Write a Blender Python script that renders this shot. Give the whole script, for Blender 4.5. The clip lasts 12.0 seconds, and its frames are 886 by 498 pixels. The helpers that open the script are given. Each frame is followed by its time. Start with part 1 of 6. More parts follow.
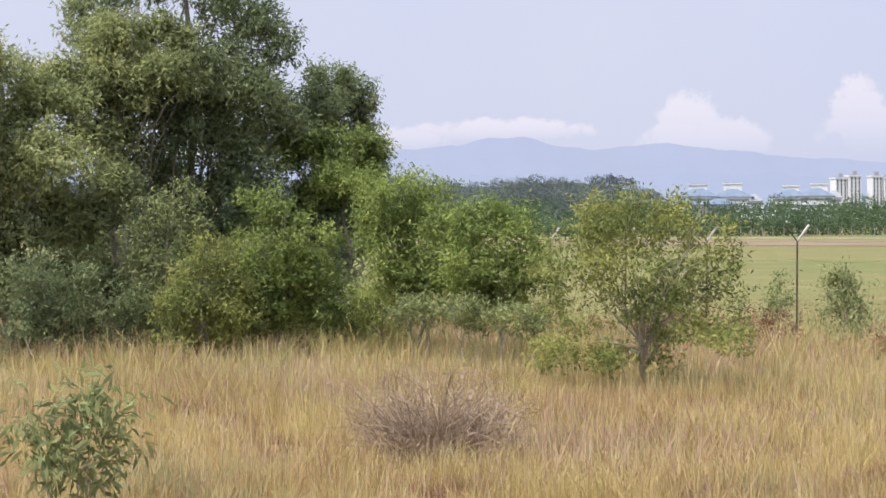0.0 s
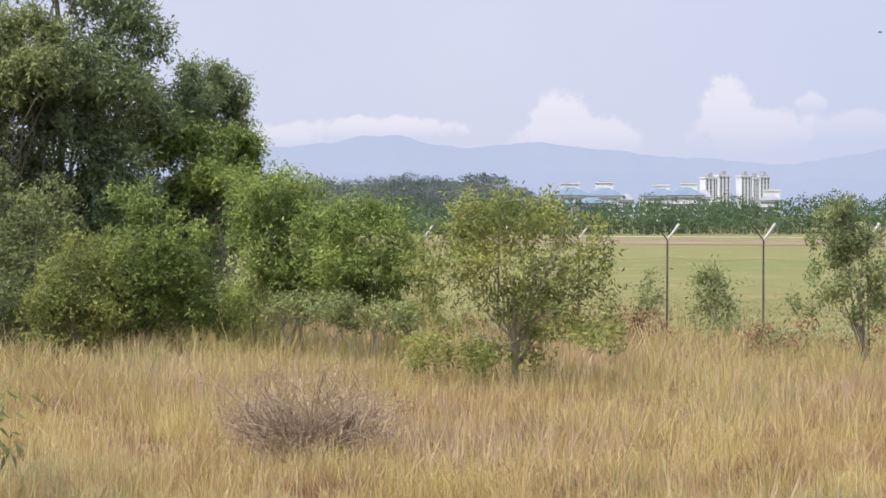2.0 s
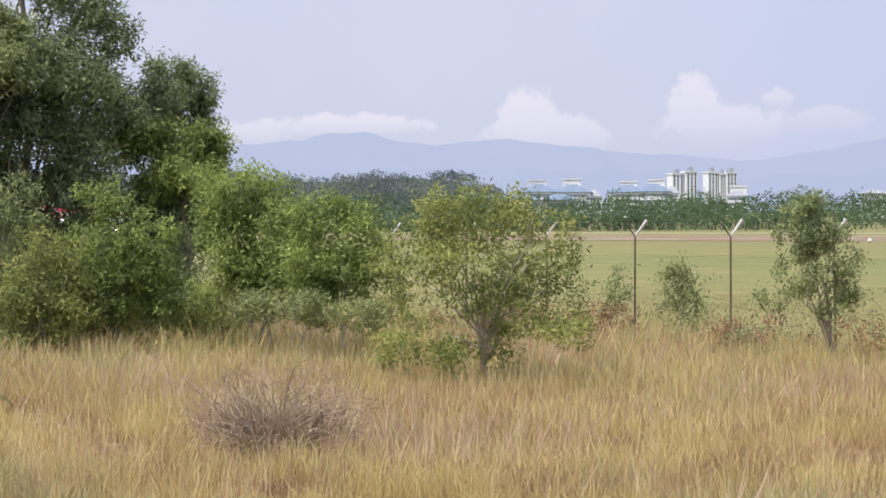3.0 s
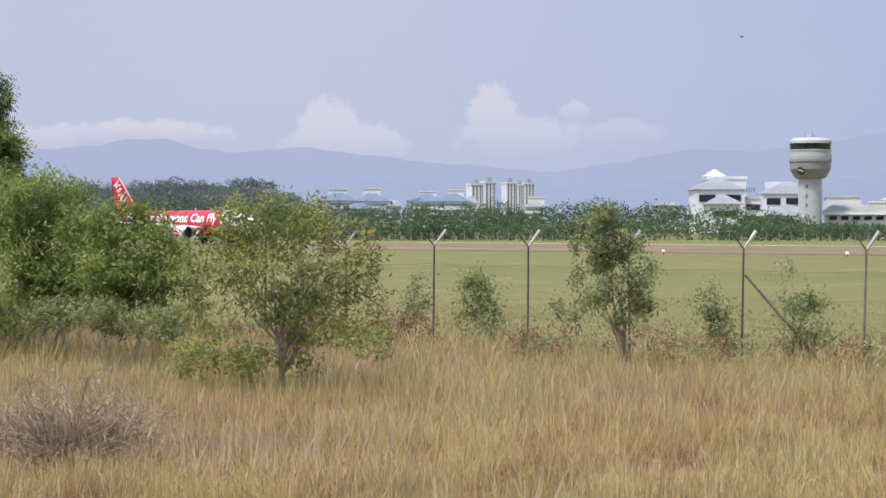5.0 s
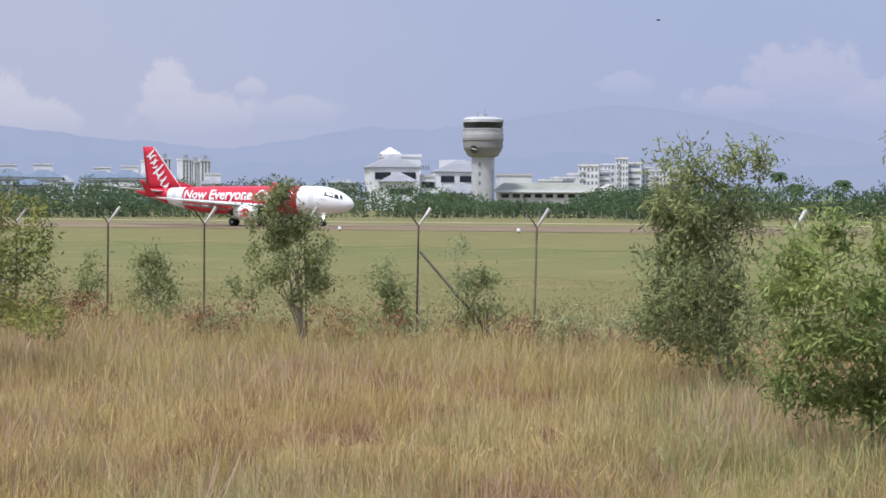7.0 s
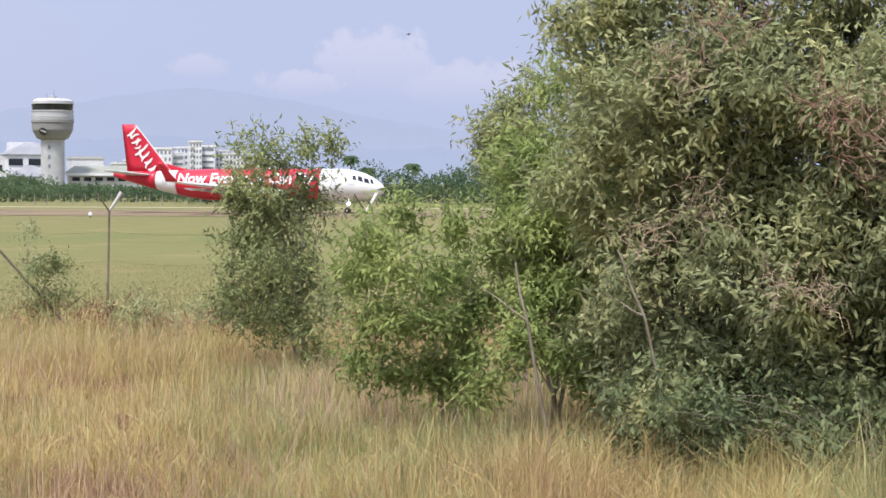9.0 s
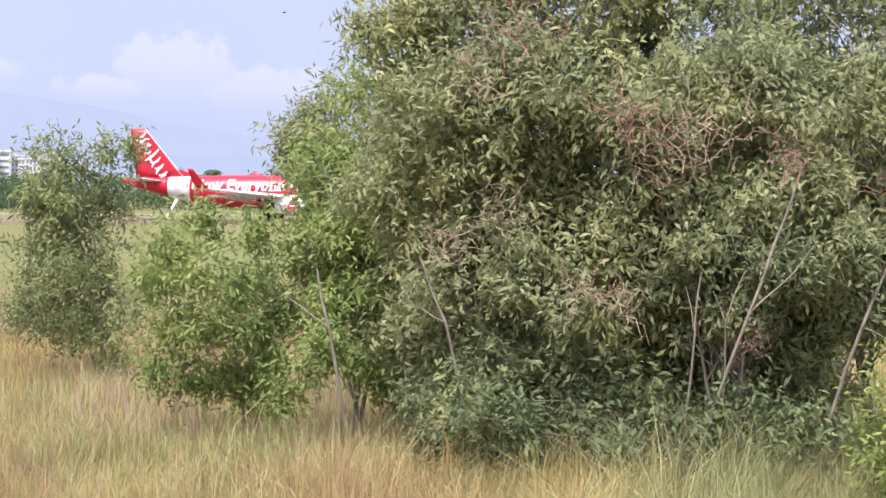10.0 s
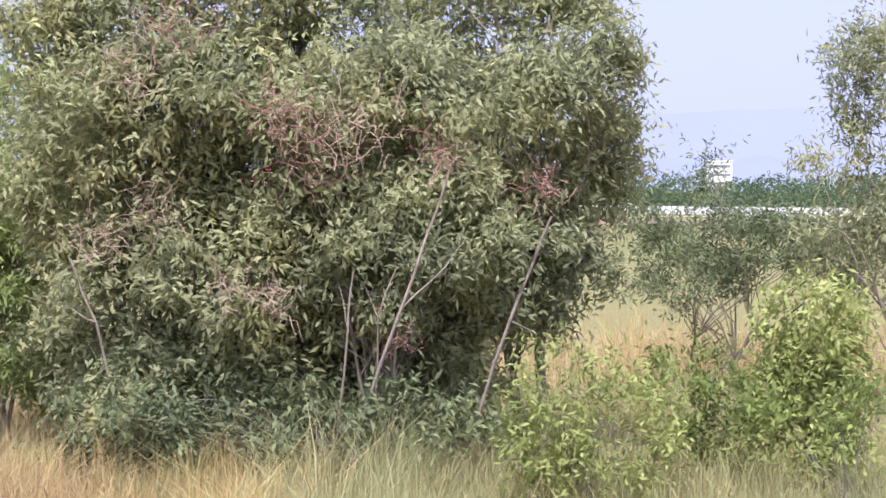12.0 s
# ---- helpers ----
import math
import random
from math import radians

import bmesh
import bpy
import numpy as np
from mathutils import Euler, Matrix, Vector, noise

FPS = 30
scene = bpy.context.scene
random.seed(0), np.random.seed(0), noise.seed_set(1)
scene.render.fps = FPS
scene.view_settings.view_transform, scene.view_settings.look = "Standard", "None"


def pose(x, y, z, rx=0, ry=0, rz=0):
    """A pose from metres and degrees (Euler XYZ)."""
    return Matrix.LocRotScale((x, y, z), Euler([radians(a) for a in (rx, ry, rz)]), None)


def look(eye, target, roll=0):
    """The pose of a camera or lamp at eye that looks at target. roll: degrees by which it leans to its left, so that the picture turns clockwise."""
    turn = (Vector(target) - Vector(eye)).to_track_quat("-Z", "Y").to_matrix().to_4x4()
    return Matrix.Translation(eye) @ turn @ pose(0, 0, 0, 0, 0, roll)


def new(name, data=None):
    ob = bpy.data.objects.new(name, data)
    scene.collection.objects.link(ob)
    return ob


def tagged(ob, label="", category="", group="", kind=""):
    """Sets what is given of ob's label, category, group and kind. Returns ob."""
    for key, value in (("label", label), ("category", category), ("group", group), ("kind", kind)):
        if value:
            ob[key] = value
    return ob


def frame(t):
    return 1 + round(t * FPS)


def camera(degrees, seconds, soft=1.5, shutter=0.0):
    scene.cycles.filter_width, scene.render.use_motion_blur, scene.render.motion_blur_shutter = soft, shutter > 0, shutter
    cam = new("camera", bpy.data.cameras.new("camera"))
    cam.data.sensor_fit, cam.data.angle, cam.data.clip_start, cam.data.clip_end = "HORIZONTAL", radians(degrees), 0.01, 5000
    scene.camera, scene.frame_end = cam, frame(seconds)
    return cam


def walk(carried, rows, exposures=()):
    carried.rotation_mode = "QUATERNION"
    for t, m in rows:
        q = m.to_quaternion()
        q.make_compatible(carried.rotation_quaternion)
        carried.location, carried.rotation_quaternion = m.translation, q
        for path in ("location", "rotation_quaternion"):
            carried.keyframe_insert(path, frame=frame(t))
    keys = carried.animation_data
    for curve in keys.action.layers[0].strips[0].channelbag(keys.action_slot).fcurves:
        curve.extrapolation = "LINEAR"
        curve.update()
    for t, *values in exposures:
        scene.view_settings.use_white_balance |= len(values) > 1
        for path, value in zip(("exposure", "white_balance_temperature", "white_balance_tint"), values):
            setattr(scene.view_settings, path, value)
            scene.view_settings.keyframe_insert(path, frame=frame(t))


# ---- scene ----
LENS = 27.0
EYE = 3.8
cam = camera(LENS, 12.0, soft=1.6)


def aim(yaw, pitch, roll):
    """The camera's turn on the spot: yaw clockwise from +y, pitch up, roll, in degrees."""
    y, p = radians(yaw), radians(pitch)
    way = Vector((math.sin(y) * math.cos(p), math.cos(y) * math.cos(p), math.sin(p)))
    eye = Vector((0, 0, EYE))
    return look(eye, eye + way, -roll)


PAN = [
    (0.0, -14.73, -0.94, 0.48),
    (0.5, -14.74, -1.03, 0.45),
    (1.0, -14.21, -1.11, 0.49),
    (1.5, -12.98, -1.12, 0.34),
    (2.0, -10.80, -1.03, 0.28),
    (2.5, -9.81, -0.95, 0.28),
    (2.7, -9.87, -1.10, 0.46),
    (4.3, -7.38, -1.09, -0.09),
    (4.5, -6.28, -1.00, -0.12),
    (5.0, -3.59, -0.88, -0.02),
    (5.5, 0.00, -0.96, -0.12),
    (6.0, 1.92, -1.03, 0.07),
    (6.5, 4.49, -1.37, -0.13),
    (6.7, 5.16, -1.50, -0.14),
    (8.3, 14.54, -1.55, -0.14),
    (8.5, 15.74, -1.60, -0.06),
    (9.0, 19.59, -2.07, -0.08),
    (9.5, 22.15, -1.92, -0.30),
    (10.0, 25.74, -1.84, -0.28),
    (10.5, 29.20, -1.86, -0.49),
    (11.0, 31.31, -1.57, -0.31),
    (11.5, 33.66, -1.55, -0.44),
    (12.0, 36.49, -1.87, -0.20),
]
walk(cam, [(t, aim(yaw, pitch, roll)) for t, yaw, pitch, roll in PAN],
     exposures=[(0.0, 0.15, 6420, 11), (0.5, 0.29, 6420, 11), (2.0, 0.14, 6400, 10), (2.7, 0.1, 6400, 11), (4.5, 0.0, 6250, 11), (5.0, -0.16, 6150, 12), (5.5, -0.28, 6050, 12), (6.7, -0.3, 6050, 12),
                (8.3, -0.27, 6150, 12), (9.0, 0.05, 6300, 12), (9.5, 0.28, 6300, 13), (10.5, 0.45, 6150, 17), (11.2, 0.6, 6000, 21), (12.0, 0.57, 5900, 25)])

# ---- light ----
SUN_AZ, SUN_EL = 224.0, 63.0
sun = new("sun", bpy.data.lights.new("sun", "SUN"))
sun.data.energy, sun.data.angle, sun.data.color = 4.9, radians(9.0), (1.0, 0.965, 0.91)
sd = Vector((math.sin(radians(SUN_AZ)) * math.cos(radians(SUN_EL)), math.cos(radians(SUN_AZ)) * math.cos(radians(SUN_EL)), math.sin(radians(SUN_EL))))
sun.matrix_world = look(sd * 50, (0, 0, 0))


class Nodes:
    """Short hand for building node trees."""

    def __init__(self, tree):
        self.tree = tree


    def link(self, a, b):
        self.tree.links.new(a, b)

    def math(self, op, a, b=0.0, c=0.0, clamp=False):
        n = self.tree.nodes.new("ShaderNodeMath")
        n.operation, n.use_clamp = op, clamp
        for i, v in enumerate((a, b, c)):
            if isinstance(v, (int, float)):
                n.inputs[i].default_value = v
            else:
                self.link(v, n.inputs[i])
        return n.outputs[0]

    def mix(self, fac, a, b):
        n = self.tree.nodes.new("ShaderNodeMix")
        n.data_type = "RGBA"
        for sock, v in ((n.inputs[0], fac), (n.inputs[6], a), (n.inputs[7], b)):
            if isinstance(v, (int, float)):
                sock.default_value = v
            elif isinstance(v, tuple):
                sock.default_value = (*v, 1.0)
            else:
                self.link(v, sock)
        return n.outputs[2]

    def noise(self, vector, scale, detail=3.0, rough=0.55):
        n = self.tree.nodes.new("ShaderNodeTexNoise")
        n.inputs["Scale"].default_value, n.inputs["Detail"].default_value, n.inputs["Roughness"].default_value = scale, detail, rough
        if vector is not None:
            self.link(vector, n.inputs["Vector"])
        return n.outputs["Fac"]

    def ramp(self, fac, stops):
        n = self.tree.nodes.new("ShaderNodeValToRGB")
        els = n.color_ramp.elements
        while len(els) < len(stops):
            els.new(0.5)
        for e, (p, c) in zip(els, stops):
            e.position, e.color = p, (*c, 1.0)
        self.link(fac, n.inputs[0])
        return n.outputs[0]

    def step(self, v, lo, hi):
        n = self.tree.nodes.new("ShaderNodeMapRange")
        n.interpolation_type = "SMOOTHSTEP"
        self.link(v, n.inputs[0])
        n.inputs[1].default_value, n.inputs[2].default_value = lo, hi
        return n.outputs[0]


world = bpy.data.worlds.new("sky")
scene.world = world
world.use_nodes = True
wn = Nodes(world.node_tree)
for n in list(world.node_tree.nodes):
    world.node_tree.nodes.remove(n)
sky = world.node_tree.nodes.new("ShaderNodeTexSky")
sky.sky_type, sky.sun_disc = "NISHITA", False
sky.sun_elevation, sky.sun_rotation, sky.dust_density = radians(SUN_EL), radians(SUN_AZ), 3.0
coord = world.node_tree.nodes.new("ShaderNodeTexCoord")
sep = world.node_tree.nodes.new("ShaderNodeSeparateXYZ")
wn.link(coord.outputs["Generated"], sep.inputs[0])
AZ = wn.math("MULTIPLY", wn.math("ARCTAN2", sep.outputs[0], sep.outputs[1]), 57.2958)
EL = wn.math("MULTIPLY", wn.math("ARCSINE", sep.outputs[2]), 57.2958)
fine = wn.noise(coord.outputs["Generated"], 75.0, 8.0, 0.62)
broad = wn.noise(coord.outputs["Generated"], 9.0, 4.0, 0.55)
mask = None
# heaps of cumulus over the mountains: bearing, height, half-width, half-height, strength
for caz, cel, cw, ch, cs in ((-7.1, 2.75, 1.05, 1.15, 1.0), (-6.6, 2.4, 2.3, 0.7, 0.8), (-2.0, 3.0, 0.95, 1.25, 1.0), (-1.3, 2.6, 2.2, 0.8, 0.75),
                             (0.5, 3.35, 0.55, 0.4, 0.7), (1.8, 2.7, 1.6, 0.5, 0.5), (-13.2, 2.7, 3.4, 0.42, 1.0), (-17.0, 2.5, 3.0, 0.45, 0.8),
                             (12.0, 3.5, 1.0, 0.45, 0.4), (17.6, 3.6, 2.1, 1.3, 0.55), (20.5, 3.0, 2.5, 0.8, 0.5), (15.2, 3.0, 1.6, 0.5, 0.5), (-24.0, 4.0, 4.0, 1.4, 0.5)):
    ua = wn.math("DIVIDE", wn.math("SUBTRACT", AZ, caz), cw)
    ue = wn.math("DIVIDE", wn.math("SUBTRACT", EL, cel), ch)
    r2 = wn.math("ADD", wn.math("MULTIPLY", ua, ua), wn.math("MULTIPLY", ue, ue))
    edge = wn.math("ADD", wn.math("SUBTRACT", 1.0, r2), wn.math("MULTIPLY", wn.math("SUBTRACT", fine, 0.5), 2.6))
    blob = wn.math("MULTIPLY", wn.math("MULTIPLY", wn.step(edge, -0.1, 0.55), wn.step(ue, -1.2, 0.75)), cs)
    mask = blob if mask is None else wn.math("MAXIMUM", mask, blob)
veil = wn.mix(wn.step(EL, 6.0, 50.0), (6.4, 6.7, 8.3), (12.6, 13.6, 17.0))
veil = wn.mix(wn.math("MULTIPLY", wn.step(broad, 0.35, 0.75), 0.3), veil, (7.2, 7.3, 8.5))
# a bluer, clearer stretch of sky to the right of the hills
veil = wn.mix(wn.math("MULTIPLY", wn.step(AZ, -8.0, 14.0), 0.6), veil, (4.7, 5.5, 8.2))
thin = wn.mix(0.88, sky.outputs[0], veil)
full = wn.mix(wn.math("MULTIPLY", mask, 0.58), thin, (8.8, 8.2, 8.8))
back = world.node_tree.nodes.new("ShaderNodeBackground")
back.inputs[1].default_value = 0.1
wn.link(full, back.inputs[0])
wout = world.node_tree.nodes.new("ShaderNodeOutputWorld")
wn.link(back.outputs[0], wout.inputs[0])


# ---- materials ----
def material(name, rough=0.8, metal=0.0, spec=0.3):
    m = bpy.data.materials.new(name)
    m.use_nodes = True
    b = m.node_tree.nodes["Principled BSDF"]
    b.inputs["Roughness"].default_value, b.inputs["Metallic"].default_value = rough, metal
    b.inputs["Specular IOR Level"].default_value = spec
    return m, Nodes(m.node_tree), b


def plain(name, a, b, scale, rough=0.7, metal=0.0, bump=0.0, spec=0.3):
    """Two mixed tones at two scales, with fine relief."""
    m, n, p = material(name, rough, metal, spec)
    tc = m.node_tree.nodes.new("ShaderNodeTexCoord")
    f = n.math("MULTIPLY", n.noise(tc.outputs["Object"], scale, 5.0), n.noise(tc.outputs["Object"], scale * 0.17, 2.0))
    n.link(n.mix(n.step(f, 0.12, 0.42), a, b), p.inputs["Base Color"])
    if bump:
        bn = m.node_tree.nodes.new("ShaderNodeBump")
        bn.inputs["Strength"].default_value, bn.inputs["Distance"].default_value = bump, 0.02
        n.link(n.noise(tc.outputs["Object"], scale * 4, 4.0), bn.inputs["Height"])
        n.link(bn.outputs[0], p.inputs["Normal"])
    return m


def leafy(name, stops, patch=0.5, through_light=0.42, rough=0.68, tint=None, own=0.5):
    """Leaves or blades: a colour for each one, drifting in patches."""
    m, n, p = material(name, rough, 0.0, 0.06)
    geo = m.node_tree.nodes.new("ShaderNodeNewGeometry")
    tc = m.node_tree.nodes.new("ShaderNodeTexCoord")
    drift = n.noise(tc.outputs["Object"], patch, 3.0)
    f = n.math("ADD", n.math("MULTIPLY", geo.outputs["Random Per Island"], own), n.math("MULTIPLY", n.step(drift, 0.3, 0.7), 1.0 - own))
    col = n.ramp(f, stops)
    if tint:
        col = n.mix(n.math("MULTIPLY", n.step(n.noise(tc.outputs["Object"], patch * 0.35, 2.0), 0.5, 0.68), tint[1]), col, tint[0])
    n.link(col, p.inputs["Base Color"])
    tr = m.node_tree.nodes.new("ShaderNodeBsdfTranslucent")
    n.link(col, tr.inputs[0])
    ms = m.node_tree.nodes.new("ShaderNodeMixShader")
    ms.inputs[0].default_value = through_light
    n.link(p.outputs[0], ms.inputs[1])
    n.link(tr.outputs[0], ms.inputs[2])
    n.link(ms.outputs[0], m.node_tree.nodes["Material Output"].inputs[0])
    return m


def glow(name, colour, strength):
    m, n, p = material(name, 0.5)
    p.inputs["Base Color"].default_value = (*colour, 1)
    p.inputs["Emission Color"].default_value, p.inputs["Emission Strength"].default_value = (*colour, 1), strength
    return m


LEAF_DARK = leafy("acacia leaves", [(0.0, (0.105, 0.132, 0.074)), (0.35, (0.18, 0.22, 0.112)), (0.7, (0.265, 0.312, 0.15)), (1.0, (0.42, 0.435, 0.2))], 0.35)
LEAF_OLIVE = leafy("olive acacia leaves", [(0.0, (0.116, 0.137, 0.067)), (0.35, (0.226, 0.260, 0.117)), (0.7, (0.355, 0.389, 0.165)), (1.0, (0.572, 0.546, 0.234))], 0.4)
LEAF_GREY = leafy("grey-green leaves", [(0.0, (0.158, 0.178, 0.103)), (0.4, (0.319, 0.348, 0.182)), (0.75, (0.467, 0.475, 0.241)), (1.0, (0.635, 0.596, 0.296))], 0.5, 0.45, 0.75, tint=((0.419, 0.416, 0.135), 0.55))
LEAF_BUSH = leafy("yellow-green leaves", [(0.0, (0.112, 0.139, 0.052)), (0.4, (0.239, 0.269, 0.089)), (0.75, (0.380, 0.395, 0.123)), (1.0, (0.534, 0.485, 0.167))], 0.7)
LEAF_FRESH = leafy("fresh green leaves", [(0.0, (0.092, 0.119, 0.041)), (0.4, (0.201, 0.257, 0.078)), (0.75, (0.337, 0.408, 0.117)), (1.0, (0.526, 0.554, 0.182))], 0.7)
LEAF_AIRY = leafy("light yellow-green leaves", [(0.0, (0.171, 0.225, 0.081)), (0.4, (0.279, 0.345, 0.119)), (0.75, (0.378, 0.435, 0.157)), (1.0, (0.504, 0.530, 0.209))], 0.7)
LEAF_LIME = leafy("lime green leaves", [(0.0, (0.199, 0.237, 0.086)), (0.5, (0.380, 0.434, 0.140)), (1.0, (0.562, 0.564, 0.235))], 0.9)
LEAF_FAR = leafy("far leaves", [(0.0, (0.056, 0.090, 0.051)), (0.4, (0.087, 0.132, 0.069)), (0.75, (0.123, 0.178, 0.084)), (1.0, (0.179, 0.235, 0.105))], 0.11)
# greyed and blued: the haze before the hill is put into the leaf colour
LEAF_HILL = leafy("hazed hill forest leaves", [(0.0, (0.089, 0.109, 0.109)), (0.5, (0.149, 0.172, 0.158)), (1.0, (0.237, 0.244, 0.197))], 0.01)
TWIG_DEAD = leafy("dead twigs", [(0.0, (0.2, 0.145, 0.1)), (0.5, (0.38, 0.285, 0.2)), (1.0, (0.58, 0.45, 0.33))], 0.8, 0.0, 0.9, own=0.75)
TWIG_RED = leafy("red-brown twigs", [(0.0, (0.16, 0.08, 0.06)), (0.5, (0.3, 0.17, 0.13)), (1.0, (0.42, 0.28, 0.22))], 0.8, 0.0, 0.9)
GRASS = leafy("dry grass", [(0.0, (0.206, 0.131, 0.062)), (0.22, (0.391, 0.273, 0.118)), (0.5, (0.525, 0.415, 0.176)), (0.78, (0.649, 0.530, 0.243)), (1.0, (0.514, 0.493, 0.169))], 0.8, 0.32, 0.7, tint=((0.473, 0.294, 0.198), 0.5), own=0.65)
GRASS_RUSSET = leafy("russet grass", [(0.0, (0.11, 0.06, 0.04)), (0.5, (0.3, 0.175, 0.105)), (1.0, (0.48, 0.315, 0.2))], 0.9, 0.25, 0.8, own=0.65)
GRASS_GREEN = leafy("green grass", [(0.0, (0.194, 0.217, 0.094)), (0.5, (0.353, 0.365, 0.167)), (1.0, (0.537, 0.474, 0.247))], 0.5, 0.3, 0.7)
GRASS_FIELD = leafy("field grass", [(0.0, (0.178, 0.178, 0.069)), (0.45, (0.222, 0.207, 0.085)), (0.7, (0.297, 0.246, 0.116)), (1.0, (0.364, 0.294, 0.146))], 0.06, 0.5, 0.8)
STALK = leafy("pale straw stalks", [(0.0, (0.5, 0.4, 0.2)), (0.5, (0.66, 0.54, 0.29)), (1.0, (0.76, 0.66, 0.4))], 0.7, 0.3, 0.7, own=0.7)
PLUME = leafy("pink seed heads", [(0.0, (0.4, 0.24, 0.17)), (0.5, (0.52, 0.36, 0.26)), (1.0, (0.62, 0.47, 0.34))], 0.3, 0.3, 0.8)
BARK = plain("grey bark", (0.2, 0.165, 0.125), (0.42, 0.37, 0.29), 6.0, 0.9, bump=0.4)
BARK_PALE = plain("pale bark", (0.34, 0.29, 0.22), (0.58, 0.52, 0.42), 6.0, 0.9, bump=0.4)
BARK_DULL = plain("dull grey-brown bark", (0.2, 0.165, 0.125), (0.36, 0.31, 0.245), 8.0, 0.9, bump=0.4)
RUST = plain("rusty steel", (0.06, 0.045, 0.035), (0.13, 0.1, 0.075), 9.0, 0.85)
CONCRETE = plain("weathered concrete", (0.4, 0.38, 0.35), (0.62, 0.6, 0.55), 3.0, 0.9, bump=0.2)
POST_BROWN = plain("weathered brown post", (0.13, 0.1, 0.07), (0.22, 0.18, 0.13), 5.0, 0.9)
POST_GREY = plain("weathered post", (0.24, 0.22, 0.19), (0.38, 0.35, 0.31), 5.0, 0.9)
ASPHALT = plain("runway asphalt", (0.19, 0.145, 0.095), (0.27, 0.21, 0.135), 0.05, 0.95, spec=0.05)
WHITE_WALL = plain("white render", (0.66, 0.66, 0.66), (0.82, 0.82, 0.81), 0.15, 0.8)
CREAM_WALL = plain("cream render", (0.48, 0.47, 0.44), (0.62, 0.61, 0.58), 0.15, 0.8)
GREY_WALL = plain("grey render", (0.3, 0.31, 0.33), (0.42, 0.43, 0.45), 0.15, 0.8)
TOWER_WALL = plain("pale tower panels", (0.42, 0.42, 0.42), (0.53, 0.53, 0.53), 0.4, 0.6)
TOWER_BAND = plain("dull tower panels", (0.25, 0.24, 0.23), (0.33, 0.32, 0.3), 0.4, 0.7)
ROOF_GREY = plain("grey roof tiles", (0.24, 0.245, 0.26), (0.34, 0.34, 0.355), 0.3, 0.7)
ROOF_OLIVE = plain("faded olive sheet roof", (0.25, 0.26, 0.21), (0.34, 0.345, 0.29), 0.3, 0.75)
ROOF_BLUE = plain("blue metal roof", (0.13, 0.17, 0.23), (0.19, 0.24, 0.31), 0.3, 0.5)
DARK_GLASS = plain("dark glazing", (0.012, 0.014, 0.018), (0.03, 0.034, 0.04), 0.5, 0.12, spec=0.5)
WINDOW = plain("window glass", (0.16, 0.18, 0.21), (0.28, 0.3, 0.33), 0.3, 0.25, spec=0.5)
RED = plain("glossy red paint", (0.5, 0.014, 0.036), (0.58, 0.022, 0.046), 0.3, 0.32, spec=0.5)
CABIN_GLASS = plain("cabin glazing in red skin", (0.2, 0.02, 0.03), (0.28, 0.03, 0.04), 1.0, 0.2, spec=0.5)
WHITE = plain("glossy white paint", (0.74, 0.74, 0.72), (0.82, 0.82, 0.8), 0.3, 0.32, spec=0.5)
GREY_PAINT = plain("light grey wing paint", (0.56, 0.57, 0.58), (0.68, 0.69, 0.7), 0.4, 0.4, spec=0.5)
METAL = plain("bare metal lip", (0.5, 0.5, 0.5), (0.65, 0.65, 0.65), 2.0, 0.3, 1.0)
TYRE = plain("black tyre rubber", (0.018, 0.018, 0.018), (0.035, 0.034, 0.033), 3.0, 0.9)
DARK = plain("dark shadowed metal", (0.04, 0.04, 0.042), (0.08, 0.08, 0.08), 2.0, 0.5)
LAMP = glow("landing light", (1.0, 0.97, 0.9), 9.0)
MARKER = plain("white marker paint", (0.75, 0.75, 0.72), (0.85, 0.85, 0.82), 3.0, 0.6)
FEATHER = plain("dark feathers", (0.02, 0.02, 0.022), (0.05, 0.05, 0.05), 20.0, 0.8)


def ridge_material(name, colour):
    """Far ridges, a plain backdrop: haze of kilometres of bright air painted as glow."""
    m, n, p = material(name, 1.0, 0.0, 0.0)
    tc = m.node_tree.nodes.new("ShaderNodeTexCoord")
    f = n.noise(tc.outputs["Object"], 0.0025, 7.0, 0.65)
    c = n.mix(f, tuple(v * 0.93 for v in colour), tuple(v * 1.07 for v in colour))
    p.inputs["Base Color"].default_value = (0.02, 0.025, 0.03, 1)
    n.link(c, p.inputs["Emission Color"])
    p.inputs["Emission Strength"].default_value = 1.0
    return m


# ---- mesh helpers ----
def part(name, bm, mat, parent=None, label="", smooth=False):
    me = bpy.data.meshes.new(name)
    bm.to_mesh(me)
    bm.free()
    return put(name, me, mat, parent, label, smooth)


def put(name, me, mat, parent=None, label="", smooth=False):
    if mat and not me.materials:
        me.materials.append(mat)
    if smooth:
        me.polygons.foreach_set("use_smooth", [True] * len(me.polygons))
    ob = new(name, me)
    if parent:
        ob.parent = parent
    if label:
        ob["label"] = label
    return ob


def thing(name, place, label, category, group="", kind="", turn=0.0):
    ob = new(name)
    ob.matrix_basis = pose(*place, 0, 0, turn)
    return tagged(ob, label, category, group, kind)


def sheet(verts, quads):
    """A mesh out of arrays of points and four-cornered faces."""
    verts, quads = np.asarray(verts, np.float32), np.asarray(quads, np.int32)
    me = bpy.data.meshes.new("mesh")
    me.vertices.add(len(verts))
    me.vertices.foreach_set("co", verts.ravel())
    me.loops.add(quads.size)
    me.loops.foreach_set("vertex_index", quads.ravel())
    me.polygons.add(len(quads))
    me.polygons.foreach_set("loop_start", np.arange(len(quads), dtype=np.int32) * 4)
    me.update(calc_edges=True)
    return me


